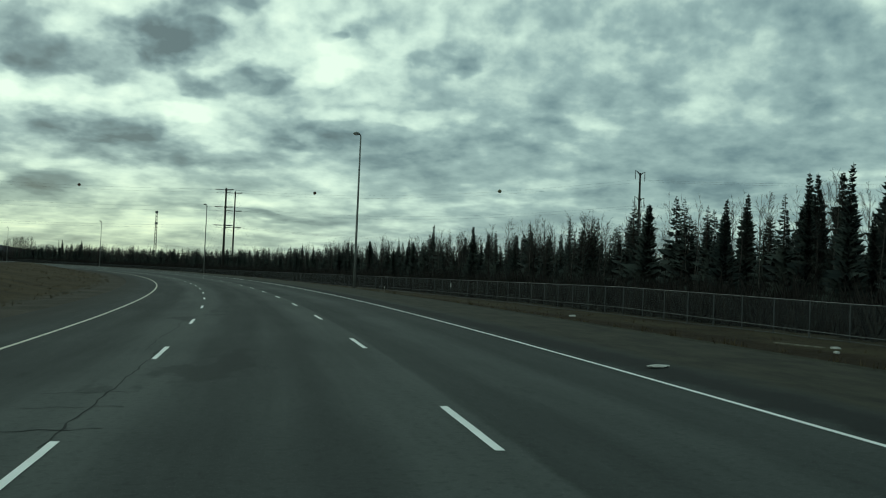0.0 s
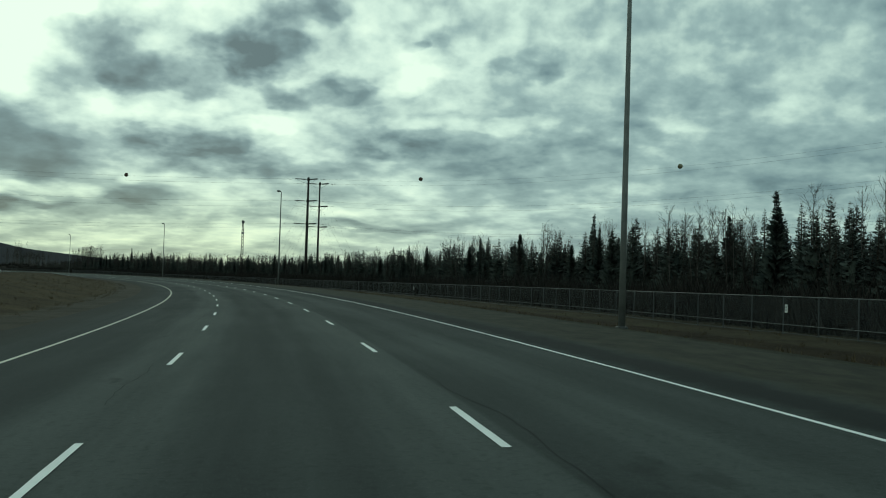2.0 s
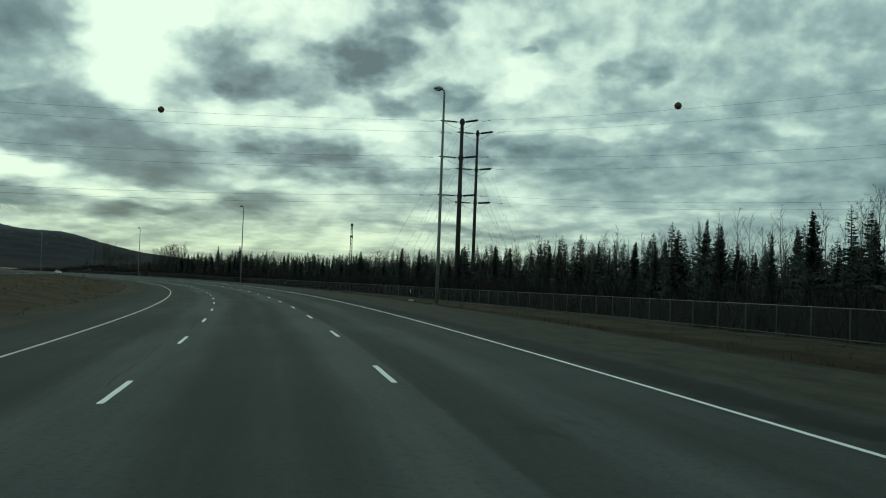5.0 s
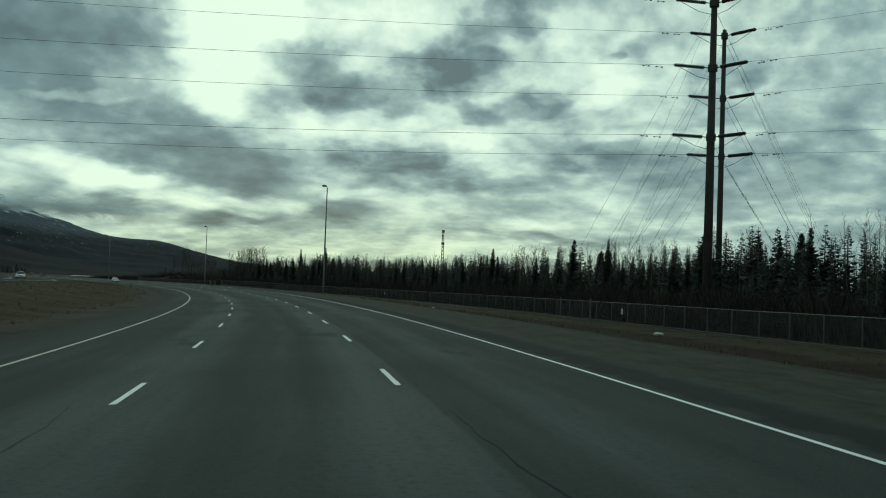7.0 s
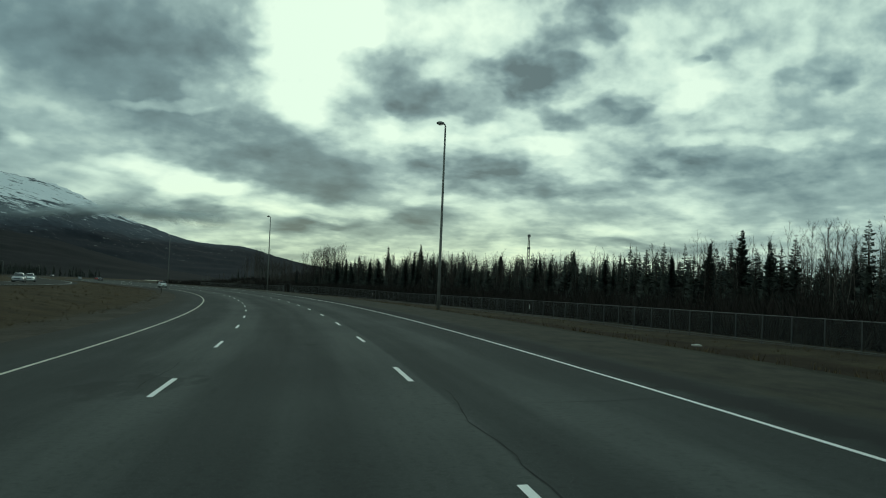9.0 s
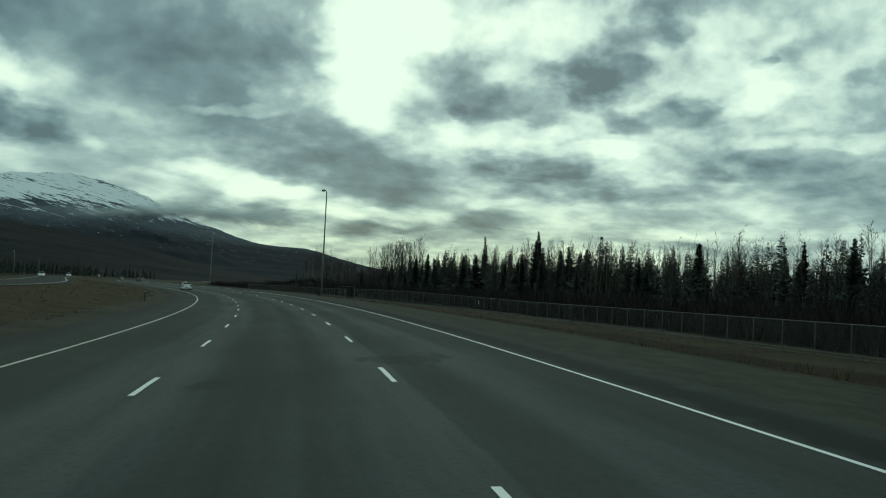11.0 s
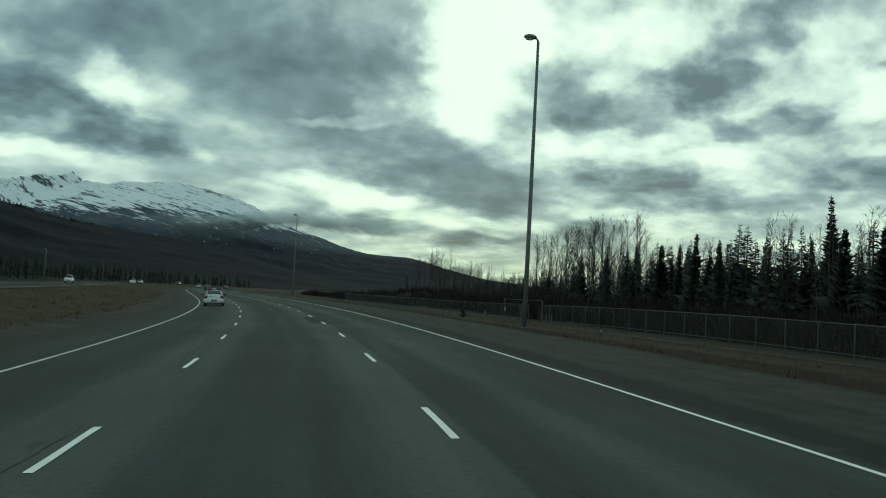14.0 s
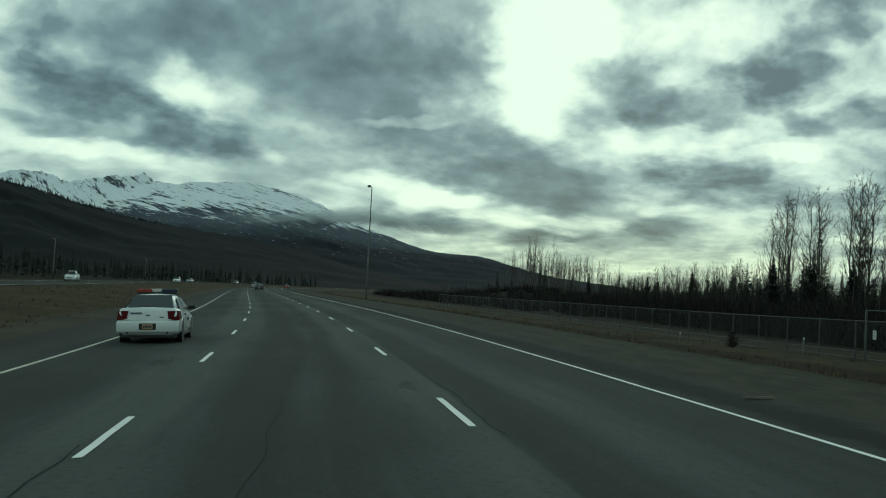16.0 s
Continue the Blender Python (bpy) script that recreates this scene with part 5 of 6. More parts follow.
def tangent_pole():
    ob = thing("power_pole", "dark single power pole with upswept arms above the trees", "pylon", "power line poles", at=Matrix.Translation(POLE_Y))
    part("pole", tube([(0, 0, -0.5), (0, 0, 12), (0, 0, 24.2)], [0.34, 0.28, 0.18], 10), MAT["dark_pole"], ob, smooth=True)
    side = Vector((RIGHT_SPAN.y, -RIGHT_SPAN.x, 0)).normalized()
    for z in (23.9, 18.7, 13.5):
        for d in (-1, 1):
            part("arm", tube([(0, 0, z - 0.2), side * d * 0.9 + Vector((0, 0, z + 0.35)), side * d * 2.1 + Vector((0, 0, z + 0.62))], [0.13, 0.10, 0.06], 8), MAT["dark_pole"], ob)
            bm = bmesh.new()
            for j in range(11):
                p = side * d * 2.05 + Vector((0, 0, z + 0.5 - 0.15 * j))
                tube_into(bm, [p, p - Vector((0, 0, 0.06))], [0.12, 0.08], 8)
            tube_into(bm, [side * d * 2.05 + Vector((0, 0, z + 0.6)), side * d * 2.05 + Vector((0, 0, z - 1.25))], 0.03, 6)
            part("insulator_string", bm, MAT["insulator"], ob)
    return ob


tangent_pole()


def cable(name, pts, r, label):
    start = Vector(pts[0])
    ob = new(name, bpy.data.meshes.new(name))
    bm = bmesh.new()
    tube_into(bm, [Vector(p) - start for p in pts], r, 5)
    bm.to_mesh(ob.data)
    bm.free()
    ob.data.materials.append(MAT["wire"])
    ob.location = start
    return tagged(ob, label, "cable", "power line cables")


def damper(at, way):
    bm = bmesh.new()
    tube_into(bm, [Vector((0, 0, -0.12)) - way * 0.22, Vector((0, 0, -0.12)) + way * 0.22], 0.012, 4)
    for d in (-1, 1):
        tube_into(bm, [Vector((0, 0, -0.12)) + way * d * 0.14, Vector((0, 0, -0.12)) + way * d * 0.27], 0.045, 6)
    tube_into(bm, [Vector((0, 0, -0.13)), Vector((0, 0, 0.0))], 0.015, 4)
    ob = part("damper", bm, MAT["insulator"], None)
    ob.location = at
    return tagged(ob, "small dark vibration damper hung on the cable", "damper", "cable dampers")


def build_cables():
    side = Vector((RIGHT_SPAN.y, -RIGHT_SPAN.x, 0)).normalized()
    for base, levels, d in ((POLE_A, LEVELS_A, 1), (POLE_B, LEVELS_B, -1)):
        for z, zy in zip(levels, (13.5, 18.7, 23.9)):
            w1, w2 = Vector((LEFT_SPAN.x, LEFT_SPAN.y, 0)).normalized(), Vector((RIGHT_SPAN.x, RIGHT_SPAN.y, 0)).normalized()
            a = Vector((base.x, base.y, z))
            left = wire_points(a + w1 * 3.0, a + LEFT_SPAN, 3.8)
            right = wire_points(a + w2 * 3.0, POLE_Y + side * d * 2.05 + Vector((0, 0, zy - 1.25)), 2.4)
            cable("cable", left, 0.012, "thin power cable across the road")
            cable("cable", right, 0.009, "thin power cable along the wood")
            for w in (w1, w2):
                for q in (4.2, 5.2):
                    damper(a + w * q - Vector((0, 0, 0.12)), w)
    for zy in (13.5, 18.7, 23.9):
        for d in (-1, 1):
            p = POLE_Y + side * d * 2.05 + Vector((0, 0, zy - 1.25))
            cable("cable", wire_points(p, p - Vector((RIGHT_SPAN.x, RIGHT_SPAN.y, 0)) * -1.2, 2.4), 0.008, "thin power cable along the wood")
    a = Vector((POLE_A.x, POLE_A.y, LEVELS_A[2]))
    for w, reach, drop, tint in ((w1, 38.75, 0.0608 - 0.00047 * 38.75, "ball"), (w2, 34.5, 0.0555 - 0.00036 * 34.5, "ball"), (w2, 92.0, 0.0555 - 0.00036 * 92.0, "pale_ball")):
        p = a + w * reach - Vector((0, 0, drop * reach))
        bm = bmesh.new()
        bmesh.ops.create_uvsphere(bm, u_segments=16, v_segments=10, radius=0.40)
        tube_into(bm, [(-0.42, 0, 0), (0.42, 0, 0)], 0.05, 6)
        ob = part("marker_ball", bm, MAT[tint], None, smooth=True)
        ob.location = p
        tagged(ob, "dark weathered marker ball on the top cable" if tint == "ball" else "faded olive-yellow marker ball on the top cable", "marker ball", "marker balls on the cable")


build_cables()


def lattice_tower():
    base = Vector((-251.0, 2026.0, -2.0))
    ob = thing("radio_tower", "far slim lattice radio tower above the wood", "radio tower", at=Matrix.Translation(base))
    h, w0, w1 = 108.0, 2.7, 1.2
    legs = []
    for sx, sy in ((-1, -1), (1, -1), (1, 1), (-1, 1)):
        legs.append((Vector((sx * w0, sy * w0, 0)), Vector((sx * w1, sy * w1, h))))
        part("leg", tube(list(legs[-1]), 0.34, 5), MAT["dark_pole"], ob)
    bm = bmesh.new()
    for i in range(16):
        f0, f1 = i / 16, (i + 1) / 16
        for q in range(4):
            a, b = legs[q], legs[(q + 1) % 4]
            tube_into(bm, [a[0].lerp(a[1], f0), b[0].lerp(b[1], f1)], 0.16, 4)
            tube_into(bm, [b[0].lerp(b[1], f0), a[0].lerp(a[1], f1)], 0.16, 4)
    part("bracing", bm, MAT["dark_pole"], ob)
    for z, r in ((h - 4, 2.6), (h - 26, 2.8)):
        part("antenna_ring", tube([(0, 0, z), (0, 0, z + 4.5)], r, 8), MAT["galv"], ob)


lattice_tower()


# ---- cars ----
def loft(stations, mirror=True):
    """A closed skin over stations (y, half outline from the middle of the underside round to the middle of the top)."""
    bm = bmesh.new()
    rings = []
    for y, half in stations:
        full = [(x, z) for x, z in half] + [(-x, z) for x, z in reversed(half) if x > 1e-6]
        rings.append([bm.verts.new((x, y, z)) for x, z in full])
    for u, v in zip(rings, rings[1:]):
        n = len(u)
        for j in range(n):
            bm.faces.new((u[j], u[(j + 1) % n], v[(j + 1) % n], v[j]))
    bm.faces.new(rings[0])
    bm.faces.new(rings[-1][::-1])
    return bm


def quad_panel(corners, thick, sub=0):
    """A thin slab over four corners, facing outwards."""
    bm = bmesh.new()
    c = [Vector(p) for p in corners]
    n = (c[1] - c[0]).cross(c[3] - c[0]).normalized() * thick
    lo, hi = [bm.verts.new(p) for p in c], [bm.verts.new(p + n) for p in c]
    bm.faces.new(hi)
    bm.faces.new(lo[::-1])
    for i in range(4):
        bm.faces.new((lo[i], lo[(i + 1) % 4], hi[(i + 1) % 4], hi[i]))
    return bm


def wheel_mesh(r, w):
    tyre = bmesh.new()
    prof = [(-w / 2, r * 0.62), (-w / 2, r * 0.92), (-w * 0.38, r), (w * 0.38, r), (w / 2, r * 0.92), (w / 2, r * 0.62)]
    rings = [[tyre.verts.new((x, q * math.cos(a), q * math.sin(a))) for x, q in prof] for a in [2 * math.pi * i / 24 for i in range(24)]]
    for i in range(24):
        for j in range(5):
            tyre.faces.new((rings[i][j], rings[i][j + 1], rings[(i + 1) % 24][j + 1], rings[(i + 1) % 24][j]))
    rim = bmesh.new()
    tube_into(rim, [(-w * 0.42, 0, 0), (w * 0.36, 0, 0), (w * 0.44, 0, 0)], [r * 0.64, r * 0.64, r * 0.5], 20)
    return tyre, rim


def car(name, label, paint, at, kind="sedan", patrol=False):
    ob = thing(name, label, "car", "cars on the road")
    tall = {"sedan": 1.0, "van": 1.18, "pickup": 1.2}[kind]
    # y from the tail to the nose: lower body outline
    bel = 0.98 if kind == "sedan" else 1.1

    def low(w, z0, z1, tuck=0.06):
        return [(0.0, z0), (w - 0.16, z0), (w - 0.03, z0 + 0.12), (w, z0 + 0.32), (w - 0.01, (z0 + z1) / 2 + 0.08), (w - tuck, z1 - 0.04), (w - tuck - 0.10, z1), (0.0, z1 + 0.025)]

    body = loft([(-2.52, low(0.74, 0.38, 0.70)), (-2.50, low(0.83, 0.30, bel - 0.10)), (-2.42, low(0.89, 0.25, bel + 0.05)), (-2.25, low(0.91, 0.23, bel + 0.085)), (-1.75, low(0.925, 0.20, bel + 0.07)),
                 (-0.9, low(0.925, 0.18, bel)), (0.4, low(0.925, 0.18, bel - 0.02)), (1.0, low(0.925, 0.18, bel - 0.04)), (1.7, low(0.91, 0.20, bel - 0.12)), (2.25, low(0.86, 0.24, bel - 0.22)), (2.50, low(0.70, 0.30, bel - 0.36))])
    bmesh.ops.bevel(body, geom=[e for e in body.edges if e.is_manifold and e.calc_face_angle(0) > 0.9], offset=0.03, segments=2, affect="EDGES")
    shell = part("body", body, paint, ob, "", True)
    top = 1.47 * tall

    def cab(wb, wt, z0, z1):
        return [(0.0, z0), (wb, z0), (wb - (wb - wt) * 0.55, z0 + (z1 - z0) * 0.55), (wt, z1 - 0.06), (wt - 0.12, z1 - 0.005), (0.0, z1 + 0.02)]

    if kind == "sedan":
        back0, back1, front1, front0 = -1.98, -1.16, 0.28, 1.12
    elif kind == "van":
        back0, back1, front1, front0 = -2.45, -2.22, 0.35, 1.15
    else:
        back0, back1, front1, front0 = -0.35, -0.22, 0.45, 1.05
    z0 = bel - 0.06
    cabin = loft([(back0, cab(0.80, 0.76, z0, z0 + 0.06)), (back1, cab(0.83, 0.60, z0, top - 0.03)), ((back1 + front1) / 2, cab(0.84, 0.62, z0, top)), (front1, cab(0.84, 0.60, z0, top - 0.04)), (front0, cab(0.80, 0.74, z0 - 0.06, z0))])
    part("cabin", cabin, paint, ob, "", True)
    # panes lie a little proud of the pillars
    rz = z0 + 0.09

    def slope(x, f, y0, za, y1, zb):
        return (x, y0 + (y1 - y0) * f, za + (zb - za) * f + 0.012)

    ra, rb = (back0, z0 + 0.08), (back1, top - 0.01)
    part("rear_window", quad_panel([slope(-0.68, 0.12, *ra, *rb), slope(0.68, 0.12, *ra, *rb), slope(0.56, 0.90, *ra, *rb), slope(-0.56, 0.90, *ra, *rb)], 0.022), MAT["glass"], ob, "dark sloping rear window")
    ra, rb = (front0, z0 + 0.02), (front1, top - 0.02)
    part("windscreen", quad_panel([slope(0.68, 0.10, *ra, *rb), slope(-0.68, 0.10, *ra, *rb), slope(-0.56, 0.90, *ra, *rb), slope(0.56, 0.90, *ra, *rb)], 0.022), MAT["glass"], ob)
    for d in (-1, 1):
        for y0, y1, q0, q1 in ((back0 + 0.45 if kind == "sedan" else back0 + 0.25, -0.50, back1 + 0.05, -0.48), (-0.40, front0 - 0.30, -0.40, front1 - 0.02)):
            if kind == "pickup" and y0 < -0.45:
                continue
            pts = [(d * 0.825, y0, rz), (d * 0.825, y1, rz), (d * 0.665, q1, top - 0.13), (d * 0.665, q0, top - 0.13)]
            part("side_window", quad_panel(pts if d > 0 else pts[::-1], 0.02), MAT["glass"], ob)
        part("door_handle", box(d * 0.92 - 0.02, d * 0.92 + 0.02, -0.72, -0.54, 0.82, 0.86, 0.008), MAT["black"], ob)
        mirror = part("wing_mirror", box(d * 1.02 - 0.10, d * 1.02 + 0.10, 0.62, 0.76, 0.96, 1.10, 0.03), MAT["black"] if patrol else paint, ob)
        part("mirror_stalk", box(min(d * 0.84, d * 0.95), max(d * 0.84, d * 0.95), 0.66, 0.72, 0.97, 1.02, 0.01), MAT["black"], mirror)
        part("rocker_trim", box(d * 0.90 - 0.03, d * 0.90 + 0.03, -1.0, 1.0, 0.19, 0.27, 0.01), MAT["black"], ob)
        # lamps wrap round the corners
        bm = bmesh.new()
        pts = [(0.60, -2.535), (0.78, -2.522), (0.915, -2.42), (0.958, -2.16)]
        lo, hi = (0.70, 0.98) if kind == "sedan" else (0.75, 1.08)
        a = [bm.verts.new((d * x, y - 0.012, lo + (0.06 if i in (0, 3) else 0.0))) for i, (x, y) in enumerate(pts)]
        b = [bm.verts.new((d * (x - 0.035), y + 0.05, hi - (0.02 if i == 3 else 0))) for i, (x, y) in enumerate(pts)]
        c = [bm.verts.new((d * (x - 0.08), y + 0.08, lo)) for x, y in pts]
        e = [bm.verts.new((d * (x - 0.08), y + 0.08, hi)) for x, y in pts]
        for i in range(3):
            bm.faces.new((a[i], a[i + 1], b[i + 1], b[i]))
            bm.faces.new((b[i], b[i + 1], e[i + 1], e[i]))
            bm.faces.new((a[i], c[i], c[i + 1], a[i + 1]))
        part("tail_light", bm, MAT["tail"], ob, "dark red tail light")
        bm = bmesh.new()
        bmesh.ops.create_uvsphere(bm, u_segments=12, v_segments=6, radius=1.0)
        for v in bm.verts:
            v.co = Vector((d * 0.62 + v.co.x * 0.17, 2.36 + v.co.y * 0.13, bel - 0.34 + v.co.z * 0.09))
        part("headlight", bm, MAT["clear_lens"], ob, "", True)
        for y in (-1.42, 1.40):
            tyre, rim = wheel_mesh(0.335, 0.225)
            hub = new("wheel")
            hub.empty_display_size = 0.1
            hub.parent = ob
            hub.location = (d * 0.815, y, 0.335)
            hub.rotation_euler = (0, 0, 0 if d > 0 else math.pi)
            part("tyre", tyre, MAT["tyre"], hub, "", True)
            part("rim", rim, MAT["rim"], hub)
            arch = bmesh.new()
            pts = [(d * 0.915, y + 0.40 * math.cos(q), 0.335 + 0.40 * math.sin(q)) for q in [math.pi * i / 12 for i in range(13)]]
            tube_into(arch, pts, 0.014, 6)
            part("wheel_arch", arch, paint if not patrol else MAT["white"], ob)
            well = bmesh.new()
            tube_into(well, [(d * 0.70, y, 0.34), (d * 0.929, y, 0.34)], 0.375, 20)
            part("wheel_well", well, MAT["black"], ob)
    part("rear_bumper", box(-0.91, 0.91, -2.60, -2.38, 0.32, 0.69, 0.07), paint, ob, "", True)
    part("front_bumper", box(-0.80, 0.80, 2.36, 2.56, 0.30, 0.52, 0.05), paint, ob, "", True)
    part("under_tray", box(-0.80, 0.80, -2.40, 2.3, 0.16, 0.30, 0.02), MAT["black"], ob)
    part("grille", box(-0.42, 0.42, 2.50, 2.575, 0.50, 0.64, 0.01), MAT["black"], ob)
    plate = part("number_plate", box(-0.155, 0.155, -2.625, -2.606, 0.44, 0.59, 0.008), MAT["plate"] if patrol else MAT["sign"], ob, "yellow number plate" if patrol else "")
    bars = bmesh.new()
    for j in range(5):
        box_into(bars, -0.12 + j * 0.05, -0.085 + j * 0.05, -2.63, -2.624, 0.48, 0.55)
    part("plate_bars", bars, MAT["bars"], plate)
    if patrol:
        part("plate_recess", box(-0.25, 0.25, -2.607, -2.59, 0.42, 0.61, 0.006), MAT["black"], ob)
        bar = part("light_bar", box(-0.62, 0.62, -0.42, -0.12, 1.475, 1.53, 0.015), MAT["black"], ob, "roof light bar with red, clear and blue lenses")
        part("red_lens", box(-0.63, -0.15, -0.44, -0.10, 1.53, 1.635, 0.03), MAT["red_lens"], bar, "red lens")
        part("clear_lens", box(-0.145, 0.145, -0.43, -0.11, 1.53, 1.635, 0.03), MAT["clear_lens"], bar, "clear lens")
        part("blue_lens", box(0.15, 0.63, -0.44, -0.10, 1.53, 1.635, 0.03), MAT["blue_lens"], bar, "dark blue lens")
        part("trunk_trim", box(-0.10, 0.12, -2.44, -2.415, 0.985, 1.01, 0.005), MAT["black"], ob)
        text = bmesh.new()
        for j in range(7):
            box_into(text, -0.50 + j * 0.048, -0.465 + j * 0.048, -2.512, -2.465, 0.88, 0.935)
        part("lettering", text, MAT["bars"], ob, "short row of dark lettering")
        part("maker_badge", box(-0.06, 0.06, -2.516, -2.475, 0.83, 0.87, 0.006), MAT["galv"], ob)
        part("model_badge", box(0.34, 0.46, -2.518, -2.475, 0.78, 0.81, 0.003), MAT["black"], ob)
        part("third_brake_light", box(-0.12, 0.12, -2.02, -1.98, 1.085, 1.105, 0.004), MAT["tail"], ob)
        for d in (-1, 1):
            part("exhaust_pipe", tube([(d * 0.58, -2.60, 0.33), (d * 0.58, -2.35, 0.33)], 0.035, 10), MAT["rim"], ob)
            stripe = bmesh.new()
            for j in range(6):
                box_into(stripe, d * 0.928 - 0.003, d * 0.928 + 0.003, -0.2 + 0.12 * j, -0.12 + 0.12 * j, 0.62, 0.72)
            part("door_lettering", stripe, MAT["bars"], ob)
        part("spotlight", tube([(0.93, 0.80, 1.02), (0.93, 0.95, 1.02)], [0.07, 0.085], 12), MAT["black"], ob, "black spotlight by the windscreen pillar")
    ob.matrix_basis = at
    return ob


def on_road(s, lat, turn=0.0, other=False):
    if other:
        return Matrix.Translation(spot(s, lat, other_z(s) + 0.035)) @ Matrix.Rotation(heading(s) + radians(turn), 4, "Z")
    lean = Matrix.Rotation(-math.atan(bank(s)), 4, "Y")
    return Matrix.Translation(spot(s, lat, road_z(s, lat) + 0.005)) @ Matrix.Rotation(heading(s) + radians(turn), 4, "Z") @ lean


car("police_car", "white police sedan with red and blue roof light bar", MAT["white"], on_road(517.7, -4.38) @ Matrix.Diagonal((0.93, 0.93, 0.93, 1)), "sedan", True)
car("pickup_truck", "white pickup truck coming the other way", MAT["white"], on_road(665, -31.5, 180, True), "pickup")
car("car", "white sedan coming the other way", MAT["white"], on_road(467, -31.5, 180, True))
car("car", "silver sedan coming the other way", MAT["silver"], on_road(444, -31.5, 180, True))
car("car", "dark sedan coming the other way", MAT["dark_car"], on_road(923, -26.4, 180, True))
car("van", "white van coming the other way", MAT["white"], on_road(798, -26.0, 180, True), "van")
car("car", "silver sedan coming the other way", MAT["silver"], on_road(858, -31.0, 180, True))
car("car", "dark sedan far ahead in the same direction", MAT["dark_car"], on_road(717, 0.0))
car("car", "red sedan far ahead in the same direction", MAT["red_car"], on_road(860, 3.6))
car("van", "silver van far ahead in the same direction", MAT["silver"], on_road(815, -4.0), "van")


# ---- cracks and litter ----
def crack(points, w):
    verts, faces = [], []
    for i, (s, lat) in enumerate(points):
        s2, l2 = points[min(i + 1, len(points) - 1)]
        s1, l1 = points[max(i - 1, 0)]
        d = Vector((s2 - s1, l2 - l1)).normalized()
        q = w * (0.5 + 0.5 * abs(noise.noise((s * 1.3, lat * 1.7, 1.0))) * 2)
        for side in (-1, 1):
            a, b = s - d.y * side * q, lat + d.x * side * q
            verts.append(spot(a, b, road_z(a, b) + 0.004))
        if i:
            faces.append((2 * i - 2, 2 * i - 1, 2 * i + 1, 2 * i))
    link("crack", verts, faces, MAT["seal"], road)


def build_cracks():
    rng = random.Random(3)
    for base in (-2.75, 2.2):
        s = -5.0
        while s < 560:
            run = rng.uniform(4, 15)
            pts, lat = [], base + rng.uniform(-0.25, 0.25)
            n = int(run / 0.5)
            for i in range(n):
                lat += rng.uniform(-0.05, 0.05) + 0.04 * (base - lat)
                pts.append((s + 0.5 * i, lat))
            crack(pts, rng.uniform(0.006, 0.014))
            s += run + rng.uniform(4, 32)
    for i in range(34):
        s, l0 = rng.uniform(5, 540), rng.uniform(-5.5, 3.0)
        pts, q = [], s
        for j in range(int(rng.uniform(6, 26))):
            q += rng.uniform(-0.12, 0.12)
            pts.append((q, l0 + 0.25 * j))
            if pts[-1][1] > 5.2:
                break
        crack(pts, rng.uniform(0.006, 0.014))
    crack([(123 - 0.3 * i + 0.05 * math.sin(i), 1.55 - 0.03 * math.sin(i * 0.7) - 0.004 * i) for i in range(26)], 0.012)
    crack([(115.6 + 0.06 * math.sin(j * 1.7), 1.2 + 0.2 * j) for j in range(18)], 0.010)
    crack([(11.5 + 0.4 * i, -2.42 + 0.02 * math.sin(i * 1.1) + 0.02 * math.sin(i * 2.7)) for i in range(30)], 0.018)
    for q in (12.6, 14.4, 15.9):
        crack([(q + 0.07 * math.sin(j * 1.9 + q), -3.3 + 0.16 * j) for j in range(9)], 0.016)
    crack([(488.0 + 0.4 * i, -2.46 + 0.02 * math.sin(i * 1.3)) for i in range(24)], 0.018)
    crack([(389.0 + 0.4 * i, -2.45 + 0.05 * math.sin(i * 1.2)) for i in range(12)], 0.016)
    crack([(391.4 + 0.08 * math.sin(j * 1.5), 1.2 + 0.2 * j) for j in range(8)], 0.014)
    crack([(479.0 + 0.4 * i, 3.05 + 0.045 * i + 0.04 * math.sin(i * 1.4)) for i in range(14)], 0.012)
    # a mended patch, darker than the old surface
    verts, faces = [], []
    for i in range(19):
        s = 476.0 + 0.5 * i
        for q in (1.22 + 0.10 * noise.noise((s * 0.8, 1.0, 0.0)), 1.99):
            q = q if 0 < i < 18 else 1.5 + (q - 1.5) * 0.6
            verts.append(spot(s, q, road_z(s, q) + 0.0035))
        if i:
            faces.append((2 * i - 2, 2 * i - 1, 2 * i + 1, 2 * i))
    link("mended_patch", verts, faces, MAT["mend"], road, "dark mended patch of asphalt")
    pts = [(492 + 0.5 * i, -0.7 + 0.05 * math.sin(i * 0.9) + 0.012 * i) for i in range(40)]
    crack(pts, 0.009)


build_cracks()


def lump(name, label, category, s, lat, size, mat, seed):
    bm = bmesh.new()
    bmesh.ops.create_icosphere(bm, subdivisions=2, radius=1.0)
    for v in bm.verts:
        v.co = Vector((v.co.x * size[0], v.co.y * size[1], v.co.z * size[2])) * (1.0 + 0.35 * noise.noise(v.co * 1.8 + Vector((seed, 0, 0))))
    ob = part(name, bm, mat, None)
    z = road_z(s, lat) + 0.01 if -8.5 < lat < 9.3 else None
    ob.matrix_basis = along(s, lat, z, seed * 40) @ Matrix.Translation((0, 0, size[2] * 0.4))
    return tagged(ob, label, category)


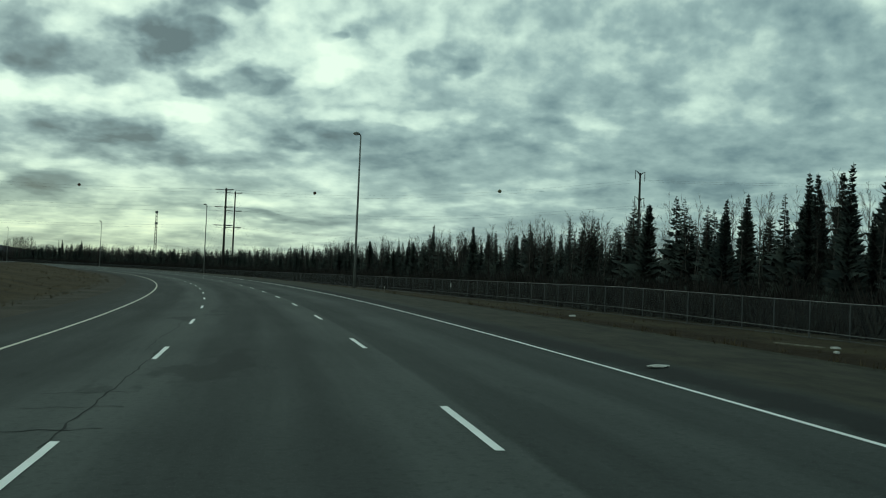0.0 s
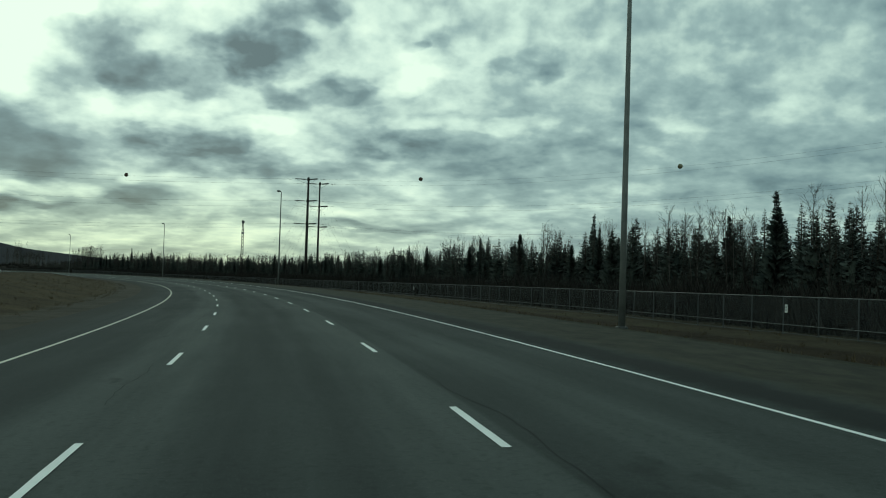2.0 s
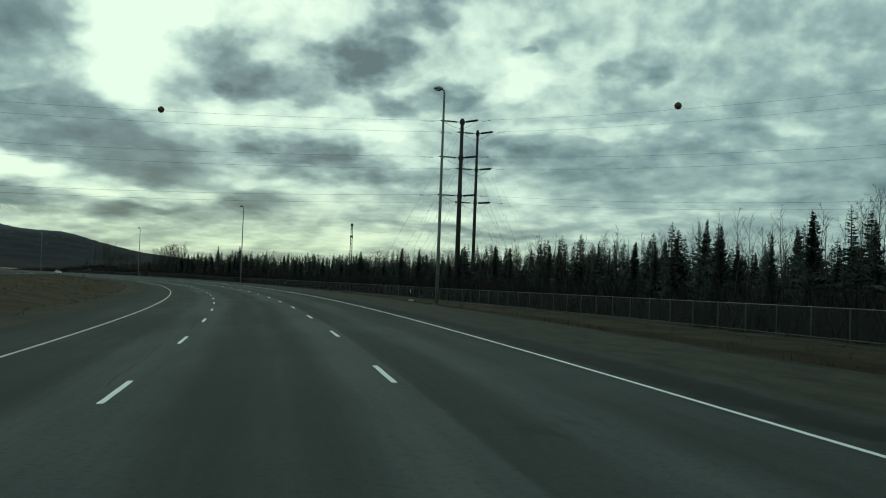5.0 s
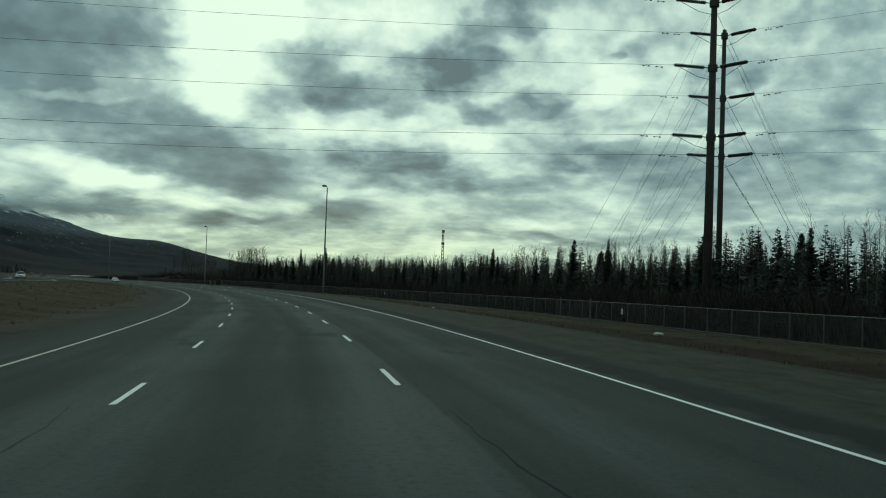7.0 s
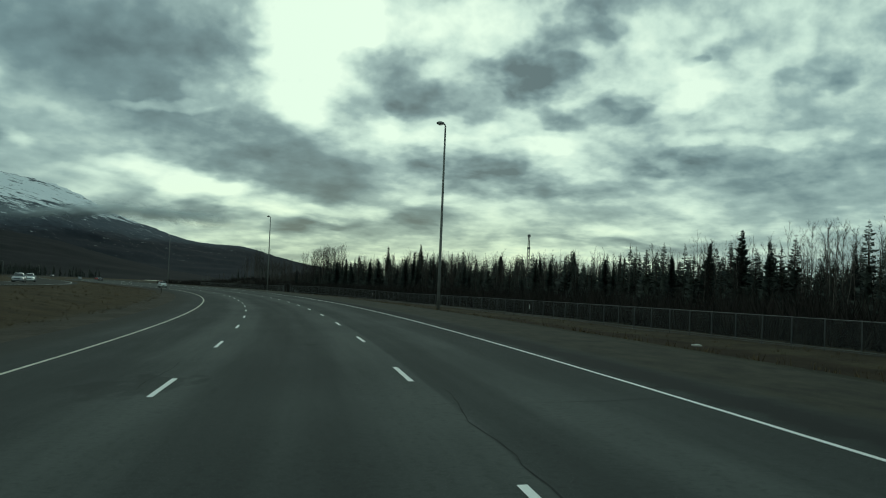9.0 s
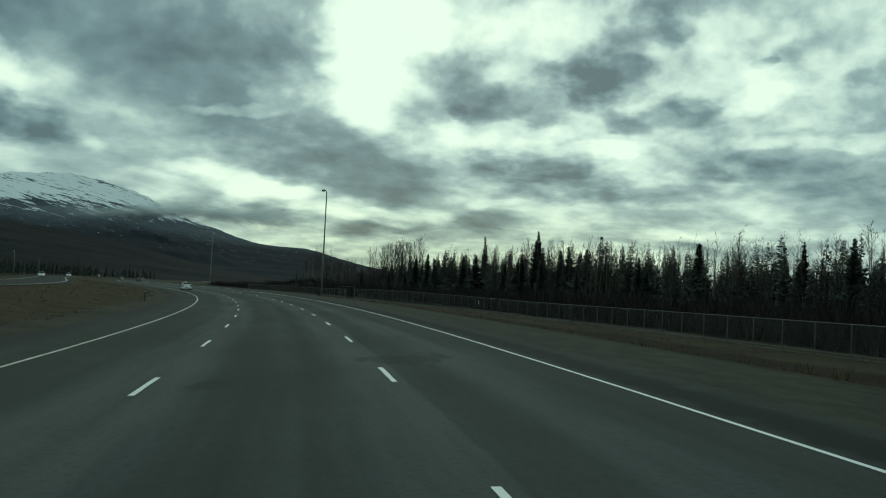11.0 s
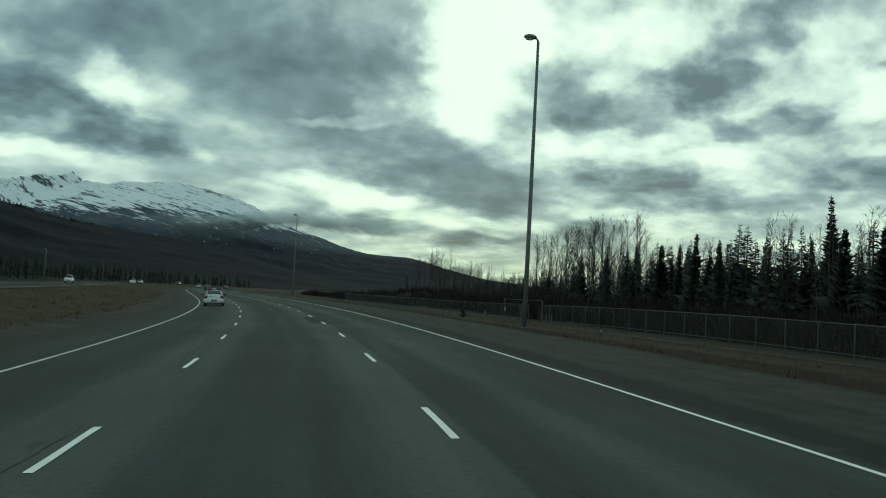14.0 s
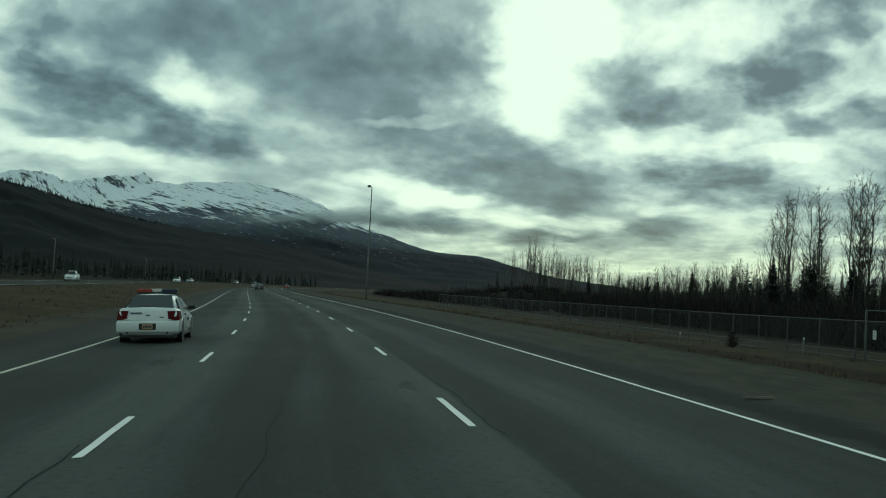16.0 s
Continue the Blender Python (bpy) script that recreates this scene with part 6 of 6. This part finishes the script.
def board(s, lat, length, width, turn):
    bm = box(-length / 2, length / 2, -width / 2, width / 2, 0, 0.045, 0.008)
    ob = part("board", bm, MAT["driftwood"], None)
    ob.matrix_basis = along(s, lat, road_z(s, lat) + 0.004 if -8.5 < lat < 9.3 else None, turn)
    return tagged(ob, "weathered grey board lying on the verge", "board")


lump("litter", "crumpled pale scrap on the shoulder", "litter", 17.8, 6.3, (0.30, 0.13, 0.03), MAT["litter"], 1)
board(38.8, 21.6, 2.6, 0.2, -75)
lump("litter", "crumpled white scrap in the grass", "litter", 37.4, 22.3, (0.22, 0.2, 0.07), MAT["litter"], 2)
lump("litter", "crumpled white scrap in the grass", "litter", 35.2, 20.9, (0.22, 0.12, 0.06), MAT["litter"], 6)
lump("litter", "white scrap lying in the ditch", "litter", 267.4, 21.4, (0.3, 0.34, 0.11), MAT["litter"], 3)
lump("litter", "white scrap lying in the ditch", "litter", 321.4, 20.2, (0.25, 0.2, 0.08), MAT["litter"], 4)
lump("litter", "pale scrap beside the fence", "litter", 64.0, 21.3, (0.25, 0.2, 0.09), MAT["litter"], 5)
board(500.7, 6.6, 0.5, 0.05, 5)


def bush(s, lat, size, seed):
    rng = random.Random(seed)
    bm = bmesh.new()
    for i in range(60):
        a, up = rng.uniform(0, 6.3), radians(rng.uniform(25, 88))
        d = Vector((math.cos(a) * math.cos(up), math.sin(a) * math.cos(up), math.sin(up)))
        p = Vector((rng.uniform(-0.12, 0.12), rng.uniform(-0.12, 0.12), 0))
        tube_into(bm, [p, p + d * size * rng.uniform(0.5, 1.0)], [0.012, 0.004], 3, False)
    for i in range(160):
        a, r, h = rng.uniform(0, 6.3), rng.uniform(0, 0.36) * size, rng.uniform(0.05, 0.85) * size
        p = Vector((math.cos(a) * r * (1.2 - h / size), math.sin(a) * r * (1.2 - h / size), h))
        q = [p + Vector((rng.uniform(-1, 1), rng.uniform(-1, 1), rng.uniform(-1, 1))) * 0.09 * size for _ in range(3)]
        bm.faces.new([bm.verts.new(v) for v in q])
    ob = part("shrub", bm, MAT["shrub"], None)
    ob.matrix_basis = along(s, lat)
    return tagged(ob, "small dark shrub by itself on the verge", "shrub")


bush(537.5, 23.6, 0.95, 4)
